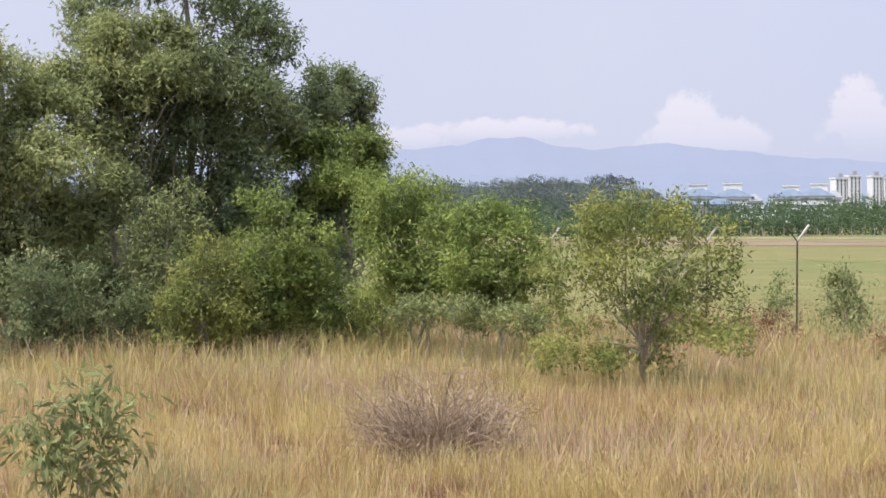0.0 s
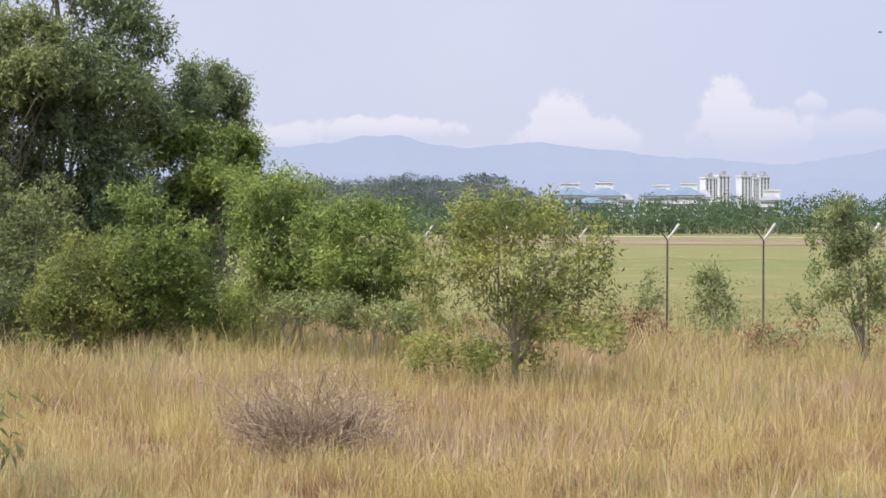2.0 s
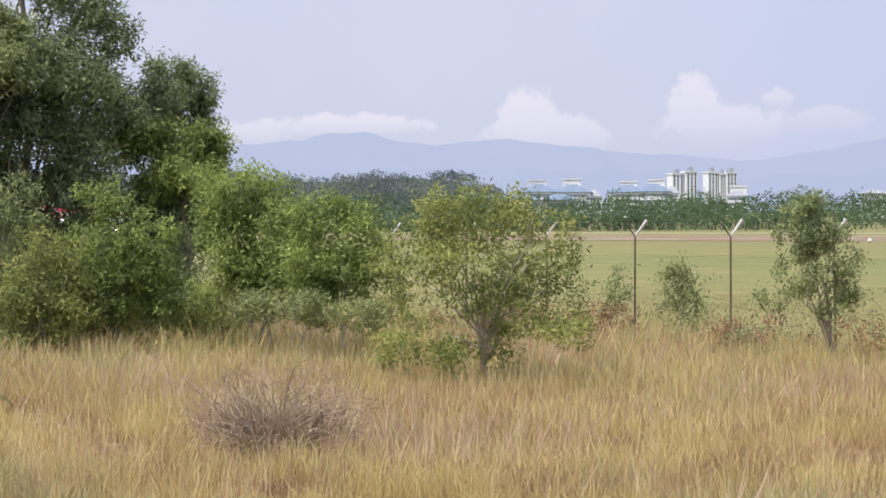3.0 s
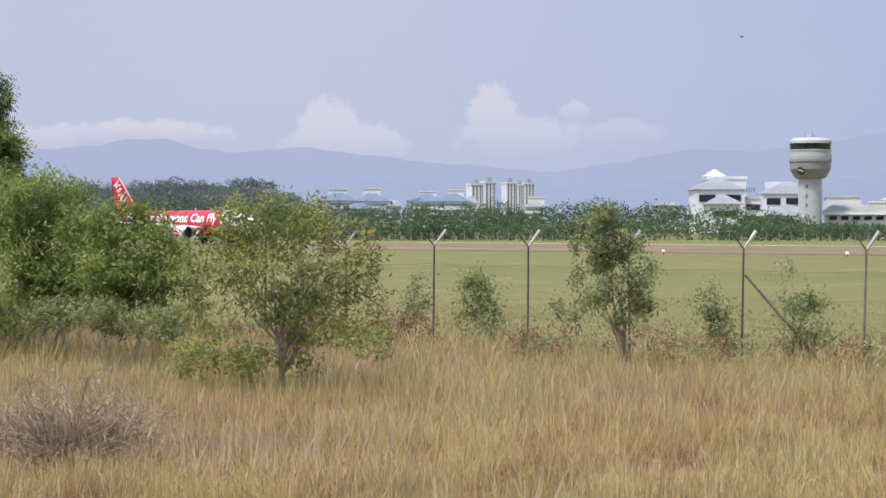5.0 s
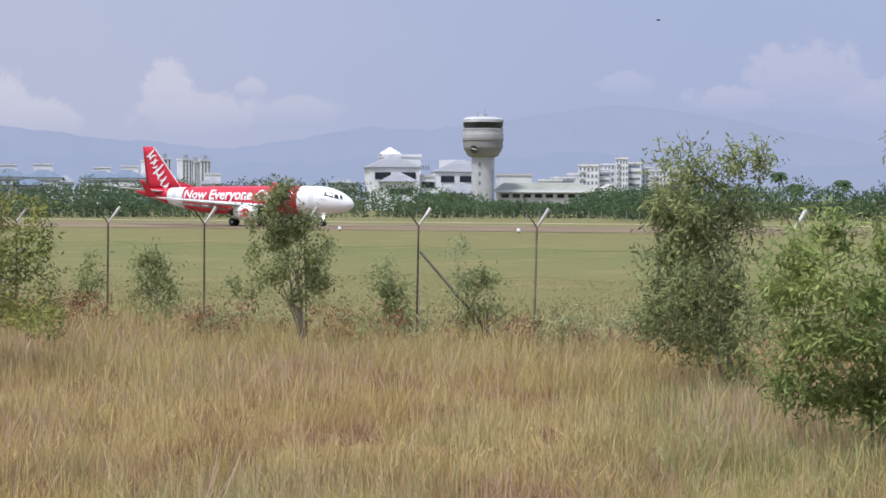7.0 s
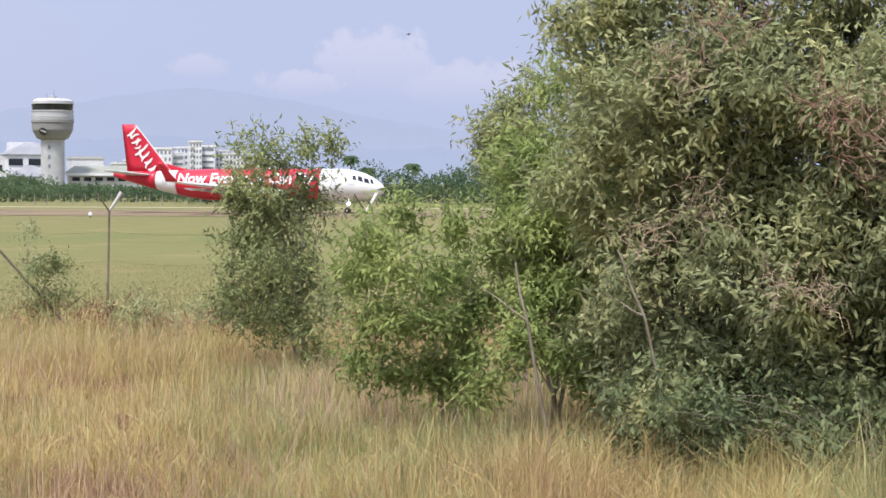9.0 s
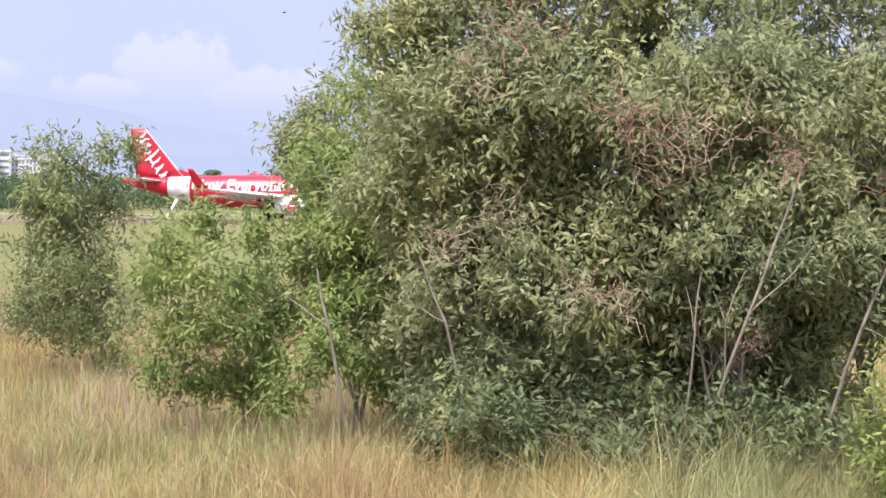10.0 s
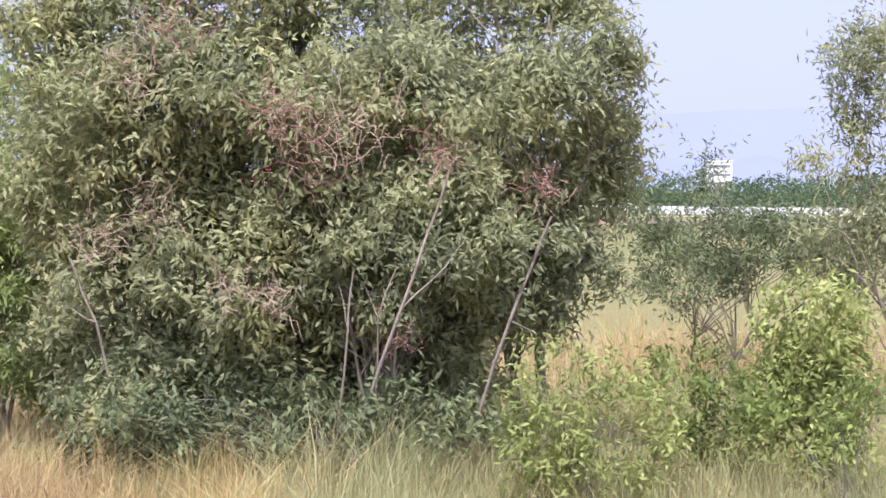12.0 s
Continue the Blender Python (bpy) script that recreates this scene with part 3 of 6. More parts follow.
def control_tower():
    c = thing("control_tower", bearing(7.66, 560), "round grey airport control tower with dark glazed cab", "tower", turn=facing(7.66))
    part("shaft", lathe([(3.6, 0), (3.5, 1), (3.45, 18.4)]), TOWER_WALL, c)
    part("collar", lathe([(3.5, 15.6), (4.6, 16.0), (5.5, 17.6), (5.8, 18.2), (5.8, 18.5)]), TOWER_BAND, c)
    part("drum", lathe([(5.95, 18.5), (6.05, 20.6), (6.25, 20.7), (6.25, 21.3), (6.0, 21.4)]), TOWER_BAND, c)
    part("gallery", lathe([(6.15, 21.4), (6.25, 22.6), (6.05, 22.65), (6.05, 23.9), (6.2, 23.95), (6.2, 24.3), (5.7, 24.3)]), TOWER_WALL, c)
    cab = part("cab_window", lathe([(5.75, 24.3), (6.0, 26.1), (5.9, 26.15)]), DARK_GLASS, c, "dark band of cab glazing")
    for i in range(16):
        a = i / 16 * 2 * math.pi
        stick("mullion", [(5.78 * math.cos(a), 5.78 * math.sin(a), 24.3), (6.03 * math.cos(a), 6.03 * math.sin(a), 26.1)], [0.06, 0.06], DARK, cab, sides=4)
    part("roof", lathe([(6.25, 26.15), (6.2, 27.0), (5.7, 27.3), (5.0, 27.75), (4.2, 27.8)]), TOWER_WALL, c)
    part("roof_plant", lathe([(1.3, 27.8), (1.2, 28.6), (0.9, 28.7)]), GREY_WALL, c)
    stick("aerial", [(0.5, 0, 28.6), (0.5, 0, 30.4)], [0.06, 0.03], RUST, c, sides=5)
    stick("aerial", [(-1.6, 0, 27.8), (-1.6, 0, 29.4)], [0.06, 0.03], RUST, c, sides=5)
    badge = lathe([(1.25, 0), (1.25, 0.12)], 24)
    bmesh.ops.transform(badge, matrix=pose(-2.7, -5.32, 17.9, 112, 0, -27), verts=badge.verts)
    ob = part("badge", badge, DARK, c, "round dark badge with a pale stripe")
    stripe = box_bm(1.9, 0.06, 0.35, z=-0.15)
    bmesh.ops.transform(stripe, matrix=pose(-2.76, -5.5, 18.0, 22, 0, -27) @ pose(0, 0, 0, 0, 20, 0), verts=stripe.verts)
    part("stripe", stripe, WHITE_WALL, ob)
    for ob in c.children:
        ob.location.z = 0.95 * (ob.name.split(".")[0] != "shaft")
    for z in (8.2, 11.0, 13.8):
        window(c, -1.0, -3.3, z, 0.7, 1.1)


def terminal():
    """White stepped building with pyramid roofs beside the tower."""
    b = thing("terminal_building", bearing(5.1, 640), "white terraced building with grey pyramid roofs", "building", turn=facing(5.1) + 8)
    part("wall", box_bm(17, 16, 14.5, x=-3.0), WHITE_WALL, b)
    part("roof", hip_bm(18.5, 17, 4.6, x=-3.0, z=14.55, ridge_part=0.05), ROOF_GREY, b)
    part("wall", box_bm(13, 14, 18.5, x=1.5, y=12), WHITE_WALL, b)
    part("parapet", box_bm(13.6, 14.6, 1.0, x=1.5, y=12, z=18.52), WHITE_WALL, b)
    part("roof", hip_bm(7, 8, 2.6, x=-2.0, y=13, z=19.54, ridge_part=0.05), WHITE_WALL, b)
    part("wall", box_bm(10, 12, 9.5, x=-2.5, y=-12), WHITE_WALL, b)
    part("roof", hip_bm(12.5, 13.5, 3.6, x=-2.5, y=-12, z=9.55, ridge_part=0.05), ROOF_GREY, b)
    part("wall", box_bm(12, 14, 11.5, x=11.5, y=3), WHITE_WALL, b)
    part("parapet", box_bm(12.6, 14.6, 0.8, x=11.5, y=3, z=11.52), CREAM_WALL, b)
    window(b, -7.2, -8.1, 10.6, 5.5, 2.4, DARK_GLASS)
    window(b, 1.4, -8.1, 10.6, 5.5, 2.4, DARK_GLASS)
    window(b, 11.5, -4.1, 7.8, 9.5, 2.0, DARK_GLASS)
    window(b, 11.5, -4.1, 3.8, 9.5, 2.0, DARK_GLASS)
    window(b, -2.5, -18.1, 5.6, 7.5, 1.8, DARK_GLASS)
    for i in range(4):
        window(b, 8.0 + 0.9 * i, 4.9, 14.0, 0.45, 1.6)
    b = thing("terminal_wing", bearing(7.0, 640), "white wing with grey pyramid roofs and dark windows", "building", turn=facing(7.0) + 8)
    part("wall", box_bm(19, 16, 13.0), WHITE_WALL, b)
    part("roof", hip_bm(19.5, 17, 4.2, z=13.05, ridge_part=0.2), ROOF_GREY, b)
    part("wall", box_bm(8, 10, 17.6, x=-2, y=10), WHITE_WALL, b)
    part("wall", box_bm(11, 10, 12.0, x=19, y=4), WHITE_WALL, b)
    part("parapet", box_bm(11.5, 10.5, 0.7, x=19, y=4, z=12.02), CREAM_WALL, b)
    part("wall", box_bm(13, 12, 5.6, x=-2, y=-12), WHITE_WALL, b)
    part("roof", hip_bm(14.5, 13.5, 4.0, x=-2, y=-12, z=5.65, ridge_part=0.1), ROOF_GREY, b)
    for x in (-6, 0.5, 6.5):
        window(b, x, -8.1, 9.6, 4.6, 2.2, DARK_GLASS)
    for x in (-6, -2, 2):
        window(b, x, -18.1, 2.2, 2.6, 2.4, DARK_GLASS)
    b = thing("office_building", bearing(3.35, 700), "small pale office building among trees", "building", turn=facing(3.35))
    part("wall", box_bm(10, 10, 9.6), CREAM_WALL, b)
    part("roof", hip_bm(11, 11, 1.6, z=9.65), ROOF_GREY, b)
    for i in range(4):
        window(b, -3.6 + 2.4 * i, -5.1, 6.4, 1.2, 1.2)


def hangar():
    b = thing("hangar", bearing(9.5, 575), "low grey hall with a long shallow roof", "building", turn=facing(9.5) + 4)
    part("wall", box_bm(28, 18, 6.6), CREAM_WALL, b)
    part("roof", hip_bm(30, 20, 2.4, z=6.65, ridge_part=0.8), ROOF_OLIVE, b)
    part("fascia", box_bm(30.4, 0.3, 0.8, y=-10.1, z=6.0), WHITE_WALL, b)
    for i in range(8):
        window(b, -12 + 3.4 * i, -9.05, 4.4, 2.2, 1.1, DARK_GLASS)
    bm = bmesh.new()
    prof = [(0, 0), (7, 0), (7, 8.6), (4, 7.4), (0, 6.2)]
    lo = [bm.verts.new((14 + x, -9, z)) for x, z in prof]
    hi = [bm.verts.new((14 + x, 9, z)) for x, z in prof]
    bm.faces.new(lo)
    bm.faces.new(hi[::-1])
    for i in range(5):
        j = (i + 1) % 5
        bm.faces.new((lo[j], lo[i], hi[i], hi[j]))
    part("annex", bm, CREAM_WALL, b)


def far_town():
    # apartment towers
    for az, w, h in ((-2.62, 8.0, 31.5), (-2.2, 8.0, 33.0), (-1.55, 7.0, 32.5), (-1.25, 4.0, 31.0), (-0.98, 7.0, 32.0)):
        block("apartment_tower", az, 1300, w, 11, h * 0.93, 11, 3, WHITE_WALL, "tall pale apartment tower with dark strips for shaded recesses", turn=20, group="apartment towers", recess_shade=True)
    for az, w, h, dist in ((-6.85, 12, 25.0, 1250), (-5.8, 12, 25.5, 1250), (-4.05, 11, 23.5, 1250), (-3.2, 11, 24.5, 1250), (-0.7, 11, 19.5, 1250)):
        block("white_block", az, dist, w, 12, h, 1, 4, WHITE_WALL, "white stepped building with flat roof", group="white blocks", band=True)
    for az, w, h, dist in ((-6.85, 25, 21.0, 1200), (-5.8, 24, 20.5, 1200), (-5.15, 11, 17.0, 1200), (-4.1, 24, 20.0, 1200), (-3.3, 22, 20.5, 1200), (-2.75, 10, 19.0, 1200), (-7.5, 12, 17.5, 1200), (-0.75, 13, 16.0, 1200)):
        block("pavilion", az, dist, w, 12, h * 0.8, 4, 5, WHITE_WALL, "white hall with a hipped grey roof", "hip", ROOF_BLUE if w > 14 else ROOF_GREY, group="white halls", band=True)
    for az, w in ((-8.2, 24), (-7.4, 26), (-6.2, 20)):
        block("blue_roof_hall", az, 1100, w, 16, 11.0, 2, 6, GREY_WALL, "long hall under a blue metal roof", "hip", ROOF_BLUE, group="blue-roofed halls", band=True)
    # apartment slabs by the tower
    for i, (az, w, h, f) in enumerate(((9.75, 9, 13.0, 3), (10.15, 11, 14.5, 4), (10.55, 9, 16.5, 5), (10.95, 10, 20.5, 6), (11.3, 7, 17.5, 6), (11.62, 9, 21.5, 7), (11.95, 6, 24.0, 8), (12.3, 9, 22.0, 7), (12.7, 8, 20.0, 7), (13.1, 9, 18.0, 6), (13.6, 10, 16.5, 5), (14.1, 9, 15.0, 5))):
        b = block("apartment_block", az, 940 + 14 * (i % 3), w, 12, h, f, 4 + i % 2, WHITE_WALL, "pale apartment block with rows of windows", turn=14 - 6 * (i % 4), group="apartment blocks", band=i % 3 == 1)
        for k in range(f):
            part("balcony", box_bm(w * 0.3, 1.2, 0.5, x=-w * 0.3, y=-6.6, z=h / f * (k + 0.15)), WHITE_WALL, b)
    block("white_block", 45.0, 1200, 16, 12, 22, 4, 4, WHITE_WALL, "white building above far trees", group="white blocks", band=True)
    block("white_block", 1.0, 1200, 9, 9, 13, 3, 3, WHITE_WALL, "white building above far trees", group="white blocks", band=True)
    # the little white mast house in front of the trees
    b = thing("beacon", bearing(-7.3, 402), "small white marker cone above the trees", "beacon")
    part("cone", lathe([(0.42, 5.5), (0.2, 6.8), (0.08, 7.4)], 12), WHITE_WALL, b)
    part("mast", lathe([(0.16, 0.0), (0.14, 5.5)], 8), GREY_WALL, b)


def long_wall():
    """The long white wall at the far side of the field."""
    a, b = bearing(38.0, 330), bearing(52.0, 285)
    way = (b - a).normalized()
    n = 22
    step = (b - a).length / n
    root = thing("boundary_wall", a, "long white panelled boundary wall across the field", "wall", turn=math.degrees(math.atan2(way.y, way.x)))
    for i in range(n):
        part("panel", box_bm(step - 0.08, 0.2, 1.3, x=(i + 0.5) * step, z=0.1), WHITE_WALL, root)
    for i in range(n + 1):
        part("post", box_bm(0.3, 0.36, 1.45, x=i * step), CREAM_WALL, root)


def far_fence():
    """Concrete posts along the airfield's far edge, with wire between."""
    root = thing("airfield_fence", bearing(-9.0, 372), "far perimeter fence of pale concrete posts", "fence")
    a, b = bearing(-9.0, 372), bearing(24.0, 325)
    n = 90
    bm = box_bm(0.11, 0.11, 2.0, bevel=0.02)
    me = bpy.data.meshes.new("post")
    bm.to_mesh(me)
    bm.free()
    for i in range(n + 1):
        p = (b - a) * (i / n)
        ob = put("post", me, POST_GREY, root)
        ob.location = p
    for z in (0.8, 1.4, 1.9):
        stick("wire", [Vector((0, 0, z)), (b - a) + Vector((0, 0, z))], [0.02, 0.02], RUST, root, sides=4)


# ---- the aircraft ----
GEAR = 17.7   # metres from the nose to the main wheels
MID = 3.75    # height of the cabin's middle line


def hull(s):
    """Half-width, half-height and middle height of the fuselage s metres behind the nose."""
    if s < 6.0:
        k = s / 6.0
        r = (1 - (1 - k) ** 2.1) ** 0.62
        return 1.975 * r, 2.07 * r, MID - 0.62 * (1 - k) ** 1.7
    if s < 23.5:
        return 1.975, 2.07, MID
    k = (s - 23.5) / 14.07
    return 1.975 * (1 - 0.9 * k ** 1.5), 2.07 * (1 - 0.87 * k ** 1.35), MID + 1.35 * k ** 1.5


def hull_piece(a, b, n):
    bm = bmesh.new()
    rings = []
    for s in np.linspace(a, b, n):
        w, h, z = hull(max(s, 0.015))
        rings.append([bm.verts.new((GEAR - s, w * math.cos(t), z + h * math.sin(t))) for t in np.linspace(0, 2 * math.pi, 48, endpoint=False)])
    for p, q in zip(rings, rings[1:]):
        for i in range(48):
            j = (i + 1) % 48
            bm.faces.new((p[i], q[i], q[j], p[j]))
    bm.faces.new(rings[0])
    bm.faces.new(rings[-1][::-1])
    bmesh.ops.recalc_face_normals(bm, faces=bm.faces)
    return bm


def foil(root_le, tip_le, root_chord, tip_chord, thick, up=(0, 0, 1), n=7):
    """A tapered wing, fin or tailplane with a rounded section between two leading-edge points; chords run aft (-x)."""
    bm = bmesh.new()
    up = Vector(up)
    prof = [(0, 0), (0.03, 0.45), (0.12, 0.85), (0.3, 1.0), (0.55, 0.8), (0.8, 0.4), (1.0, 0.02), (0.8, -0.25), (0.55, -0.5), (0.3, -0.65), (0.12, -0.6), (0.03, -0.35)]
    rings = []
    for i in range(n):
        k = i / (n - 1)
        le = Vector(root_le).lerp(Vector(tip_le), k)
        c = root_chord + (tip_chord - root_chord) * k
        rings.append([bm.verts.new(le + Vector((-u * c, 0, 0)) + up * (v * c * thick * 0.5)) for u, v in prof])
    for p, q in zip(rings, rings[1:]):
        for a in range(len(prof)):
            b = (a + 1) % len(prof)
            bm.faces.new((p[a], p[b], q[b], q[a]))
    bm.faces.new(rings[0])
    bm.faces.new(rings[-1][::-1])
    bmesh.ops.recalc_face_normals(bm, faces=bm.faces)
    return bm


def on_hull(s, ang, out):
    w, h, z = hull(s)
    return Vector((GEAR - s, -(w + out) * math.cos(ang), z + (h + out) * math.sin(ang)))


def hull_patch(corners, mat, name, parent, out=0.012, label=""):
    """A panel lying on the right-hand skin: corners are metres from the nose and angles up from the middle line."""
    bm = bmesh.new()
    n = 6
    grid = []
    (s0, a0), (s1, a1), (s2, a2), (s3, a3) = corners
    for i in range(n + 1):
        u = i / n
        grid.append([])
        for j in range(n + 1):
            v = j / n
            s = (s0 * (1 - u) + s1 * u) * (1 - v) + (s3 * (1 - u) + s2 * u) * v
            a = (a0 * (1 - u) + a1 * u) * (1 - v) + (a3 * (1 - u) + a2 * u) * v
            grid[-1].append(bm.verts.new(on_hull(s, radians(a), out)))
    for i in range(n):
        for j in range(n):
            bm.faces.new((grid[i][j], grid[i + 1][j], grid[i + 1][j + 1], grid[i][j + 1]))
    return part(name, bm, mat, parent, label)


def lettering(words, s_from, length, height, middle, mat, parent):
    """Words along the right-hand side of the cabin, reading towards the nose, bent round the skin."""
    cu = bpy.data.curves.new("words", "FONT")
    cu.body, cu.size, cu.resolution_u, cu.shear, cu.offset = words, 1.0, 2, 0.12, 0.028
    tmp = bpy.data.objects.new("words", cu)
    scene.collection.objects.link(tmp)
    me = bpy.data.meshes.new_from_object(tmp.evaluated_get(bpy.context.evaluated_depsgraph_get()))
    bpy.data.objects.remove(tmp)
    bm = bmesh.new()
    bm.from_mesh(me)
    for k in np.arange(-0.2, 0.9, 0.1):
        bmesh.ops.bisect_plane(bm, geom=bm.verts[:] + bm.edges[:] + bm.faces[:], plane_co=(0, k, 0), plane_no=(0, 1, 0))
    wide = max(v.co.x for v in bm.verts)
    for v in bm.verts:
        s = s_from - v.co.x / wide * length
        v.co = on_hull(s, radians(middle) + (v.co.y * height / 0.72 - height * 0.5) / 2.03, 0.035)
    return part("lettering", bm, mat, parent, "white slogan in bold slanted letters")


def engine(side, parent):
    y = 5.75 * side
    e = part("engine", nacelle([(5.6, 1.02), (5.66, 1.1), (5.5, 1.2), (4.6, 1.29), (3.4, 1.27), (2.2, 1.08), (1.6, 0.9)], y), WHITE, parent, "white engine nacelle with a round red badge", smooth=False)
    part("intake_lip", nacelle([(5.5, 0.96), (5.68, 1.0), (5.73, 1.06), (5.7, 1.13), (5.52, 1.21)], y), METAL, e)
    part("fan", nacelle([(4.9, 0.05), (4.95, 0.97), (5.55, 0.99)], y), DARK, e)
    part("exhaust", nacelle([(1.9, 0.85), (1.2, 0.62), (0.7, 0.45), (0.2, 0.05)], y), DARK, e)
    bm = foil((4.6, y, 2.95), (4.0, y, 3.35), 4.6, 3.6, 0.08, (0, 1, 0), 3)
    part("pylon", bm, GREY_PAINT, e)
    badge = lathe([(0.62, 0), (0.62, 0.06)], 24)
    bmesh.ops.transform(badge, matrix=pose(3.9, y + 1.265 * side, 1.98, 90 * (1 if side < 0 else -1), 0, 0), verts=badge.verts)
    badge = part("badge", badge, RED, e, "round red badge")
    for k in range(9):
        t = k / 9 * 2 * math.pi
        bm = box_bm(0.26, 0.05, 0.2, bevel=0.02)
        bmesh.ops.transform(bm, matrix=pose(3.9 + 0.92 * math.cos(t), y + (1.275 - 0.34 * math.sin(t) ** 2) * side, 1.9 + 0.8 * math.sin(t), -38 * math.sin(t) * side, math.degrees(-t), 0), verts=bm.verts)
        part("petal", bm, RED if k % 3 else DARK, badge)
    bm = box_bm(0.75, 0.05, 0.16, bevel=0.02)
    bmesh.ops.transform(bm, matrix=pose(3.9, y + 1.335 * side, 1.9, 0, 0, 0), verts=bm.verts)
    part("bar", bm, WHITE, badge)


def nacelle(prof, y):
    bm = bmesh.new()
    rings = [[bm.verts.new((x, y + r * math.cos(t), 2.0 + r * math.sin(t))) for t in np.linspace(0, 2 * math.pi, 32, endpoint=False)] for x, r in prof]
    for p, q in zip(rings, rings[1:]):
        for i in range(32):
            j = (i + 1) % 32
            bm.faces.new((p[i], p[j], q[j], q[i]))
    bmesh.ops.recalc_face_normals(bm, faces=bm.faces)
    return bm


def wheel(x, y, r, w, parent):
    """A wheel that turns about its axle: tyre and hub."""
    hub = new("wheel")
    hub.parent = parent
    hub.location = (x, y, r)
    t = lathe([(r * 0.55, -w / 2), (r * 0.86, -w / 2), (r * 0.97, -w * 0.36), (r, -w * 0.15), (r, w * 0.15), (r * 0.97, w * 0.36), (r * 0.86, w / 2), (r * 0.55, w / 2)], 24)
    bmesh.ops.rotate(t, matrix=Matrix.Rotation(radians(90), 3, "X"), verts=t.verts)
    part("tyre", t, TYRE, hub)
    t = lathe([(r * 0.2, -w * 0.55), (r * 0.54, -w * 0.45), (r * 0.54, w * 0.45), (r * 0.2, w * 0.55)], 12)
    bmesh.ops.rotate(t, matrix=Matrix.Rotation(radians(90), 3, "X"), verts=t.verts)
    part("rim", t, GREY_PAINT, hub)
    return hub


def airliner():
    a = thing("airliner", (0, 0, 0), "red and white twin-engined jet airliner rolling on the runway", "aircraft")
    part("nose_section", hull_piece(0, 8.4, 24), WHITE, a, "white nose section", True)
    part("cabin", hull_piece(8.4, 28.2, 20), RED, a, "glossy red cabin skin", True)
    part("tail_band", hull_piece(28.2, 31.2, 6), WHITE, a, "white band before the tail", True)
    part("tail_cone", hull_piece(31.2, 37.5, 12), RED, a, "red tail cone", True)
    # belly fairing and flight deck glazing
    bm = bmesh.new()
    bmesh.ops.create_uvsphere(bm, u_segments=24, v_segments=12, radius=1.0, matrix=Matrix.Translation((1.2, 0, 2.35)) @ Matrix.Diagonal((6.2, 2.15, 1.0, 1)))
    part("belly_fairing", bm, RED, a, smooth=True)
    for s0, s1, lo, hi in ((1.75, 2.45, 20, 43), (2.55, 3.25, 21, 45), (3.35, 3.95, 23, 41), (1.25, 1.68, 24, 54)):
        hull_patch([(s0, lo), (s1, lo + 1), (s1 + 0.12, hi), (s0 + 0.3, hi + 2)], DARK_GLASS, "flight_deck_window", a)
    for s0, lo, hi in ((5.6, -22, 32), (29.4, -16, 34)):
        hull_patch([(s0, lo), (s0 + 0.8, lo), (s0 + 0.8, hi), (s0, hi)], GREY_PAINT, "door", a, 0.008)
    hull_patch([(3.6, 2), (4.6, 2), (4.6, 9), (3.6, 9)], GREY_PAINT, "marking", a, label="small grey unreadable marking")
    # grey-white plumage of the livery: a dark panel behind the slogan's start
    lettering("Now Everyone Can Fly", 28.0, 18.9, 1.55, 25.0, WHITE, a)
    for i in range(3):
        hull_patch([(18.2 - i * 0.9, 2), (18.8 - i * 0.9, 2), (18.8 - i * 0.9, 6), (18.2 - i * 0.9, 6)], WHITE, "marking", a)
    for k in range(26):
        s0 = 9.6 + k * 0.72
        hull_patch([(s0, 4.5), (s0 + 0.24, 4.5), (s0 + 0.24, 10.0), (s0, 10.0)], CABIN_GLASS, "cabin_window", a, 0.014)
    # wings, tail
    for s in (-1, 1):
        w = part("wing", foil((5.4, 1.7 * s, 2.75), (-4.2, 17.0 * s, 4.1), 7.2, 1.6, 0.13), WHITE, a, "pale grey-white wing", True)
        part("slat", foil((5.35, 2.6 * s, 2.72), (-3.8, 16.4 * s, 3.95), 1.0, 0.4, 0.22), WHITE, w)
        part("flap", foil((-0.6, 2.2 * s, 2.3), (-3.6, 11.0 * s, 3.15), 2.2, 1.2, 0.1), GREY_PAINT, w)
        for y in (6.2, 9.0, 11.6):
            part("flap_fairing", foil((0.4 - y * 0.25, y * s, 2.62 + y * 0.06), (-0.1 - y * 0.25, y * s, 2.3 + y * 0.06), 3.2, 1.6, 0.16, (0, 1, 0), 3), GREY_PAINT, w)
        part("sharklet", foil((-4.3, 17.0 * s, 4.12), (-6.0, 17.9 * s, 6.5), 1.55, 0.6, 0.1, (0, 1, 0)), RED, a, "red upturned wingtip", True)
        part("tailplane", foil((-14.1, 0.6 * s, 5.0), (-17.5, 6.2 * s, 5.55), 3.9, 1.4, 0.1), GREY_PAINT, a, "light grey tailplane", True)
        engine(s, a)
    fin = part("fin", foil((-11.7, 0, 5.5), (-16.7, 0, 11.75), 6.2, 1.95, 0.1, (0, 1, 0)), RED, a, "red tail fin with white script-like marks", True)
    part("dorsal_fillet", foil((-8.6, 0, 5.55), (-12.6, 0, 6.6), 5.0, 3.4, 0.05, (0, 1, 0)), RED, fin)
    bm = foil((-11.66, 0, 5.6), (-16.64, 0, 11.7), 0.3, 0.26, 0.7, (0, 1, 0))
    part("leading_edge", bm, WHITE, fin, "white leading edge stripe")
    # white marks down the fin, as plain brush strokes: place along and across the fin, half-length, thickness, lean, bow
    axis = Vector((-13.95, 0, 5.15)) - Vector((-17.2, 0, 10.9))
    across = Vector((-axis.z, 0, axis.x)).normalized() * -1
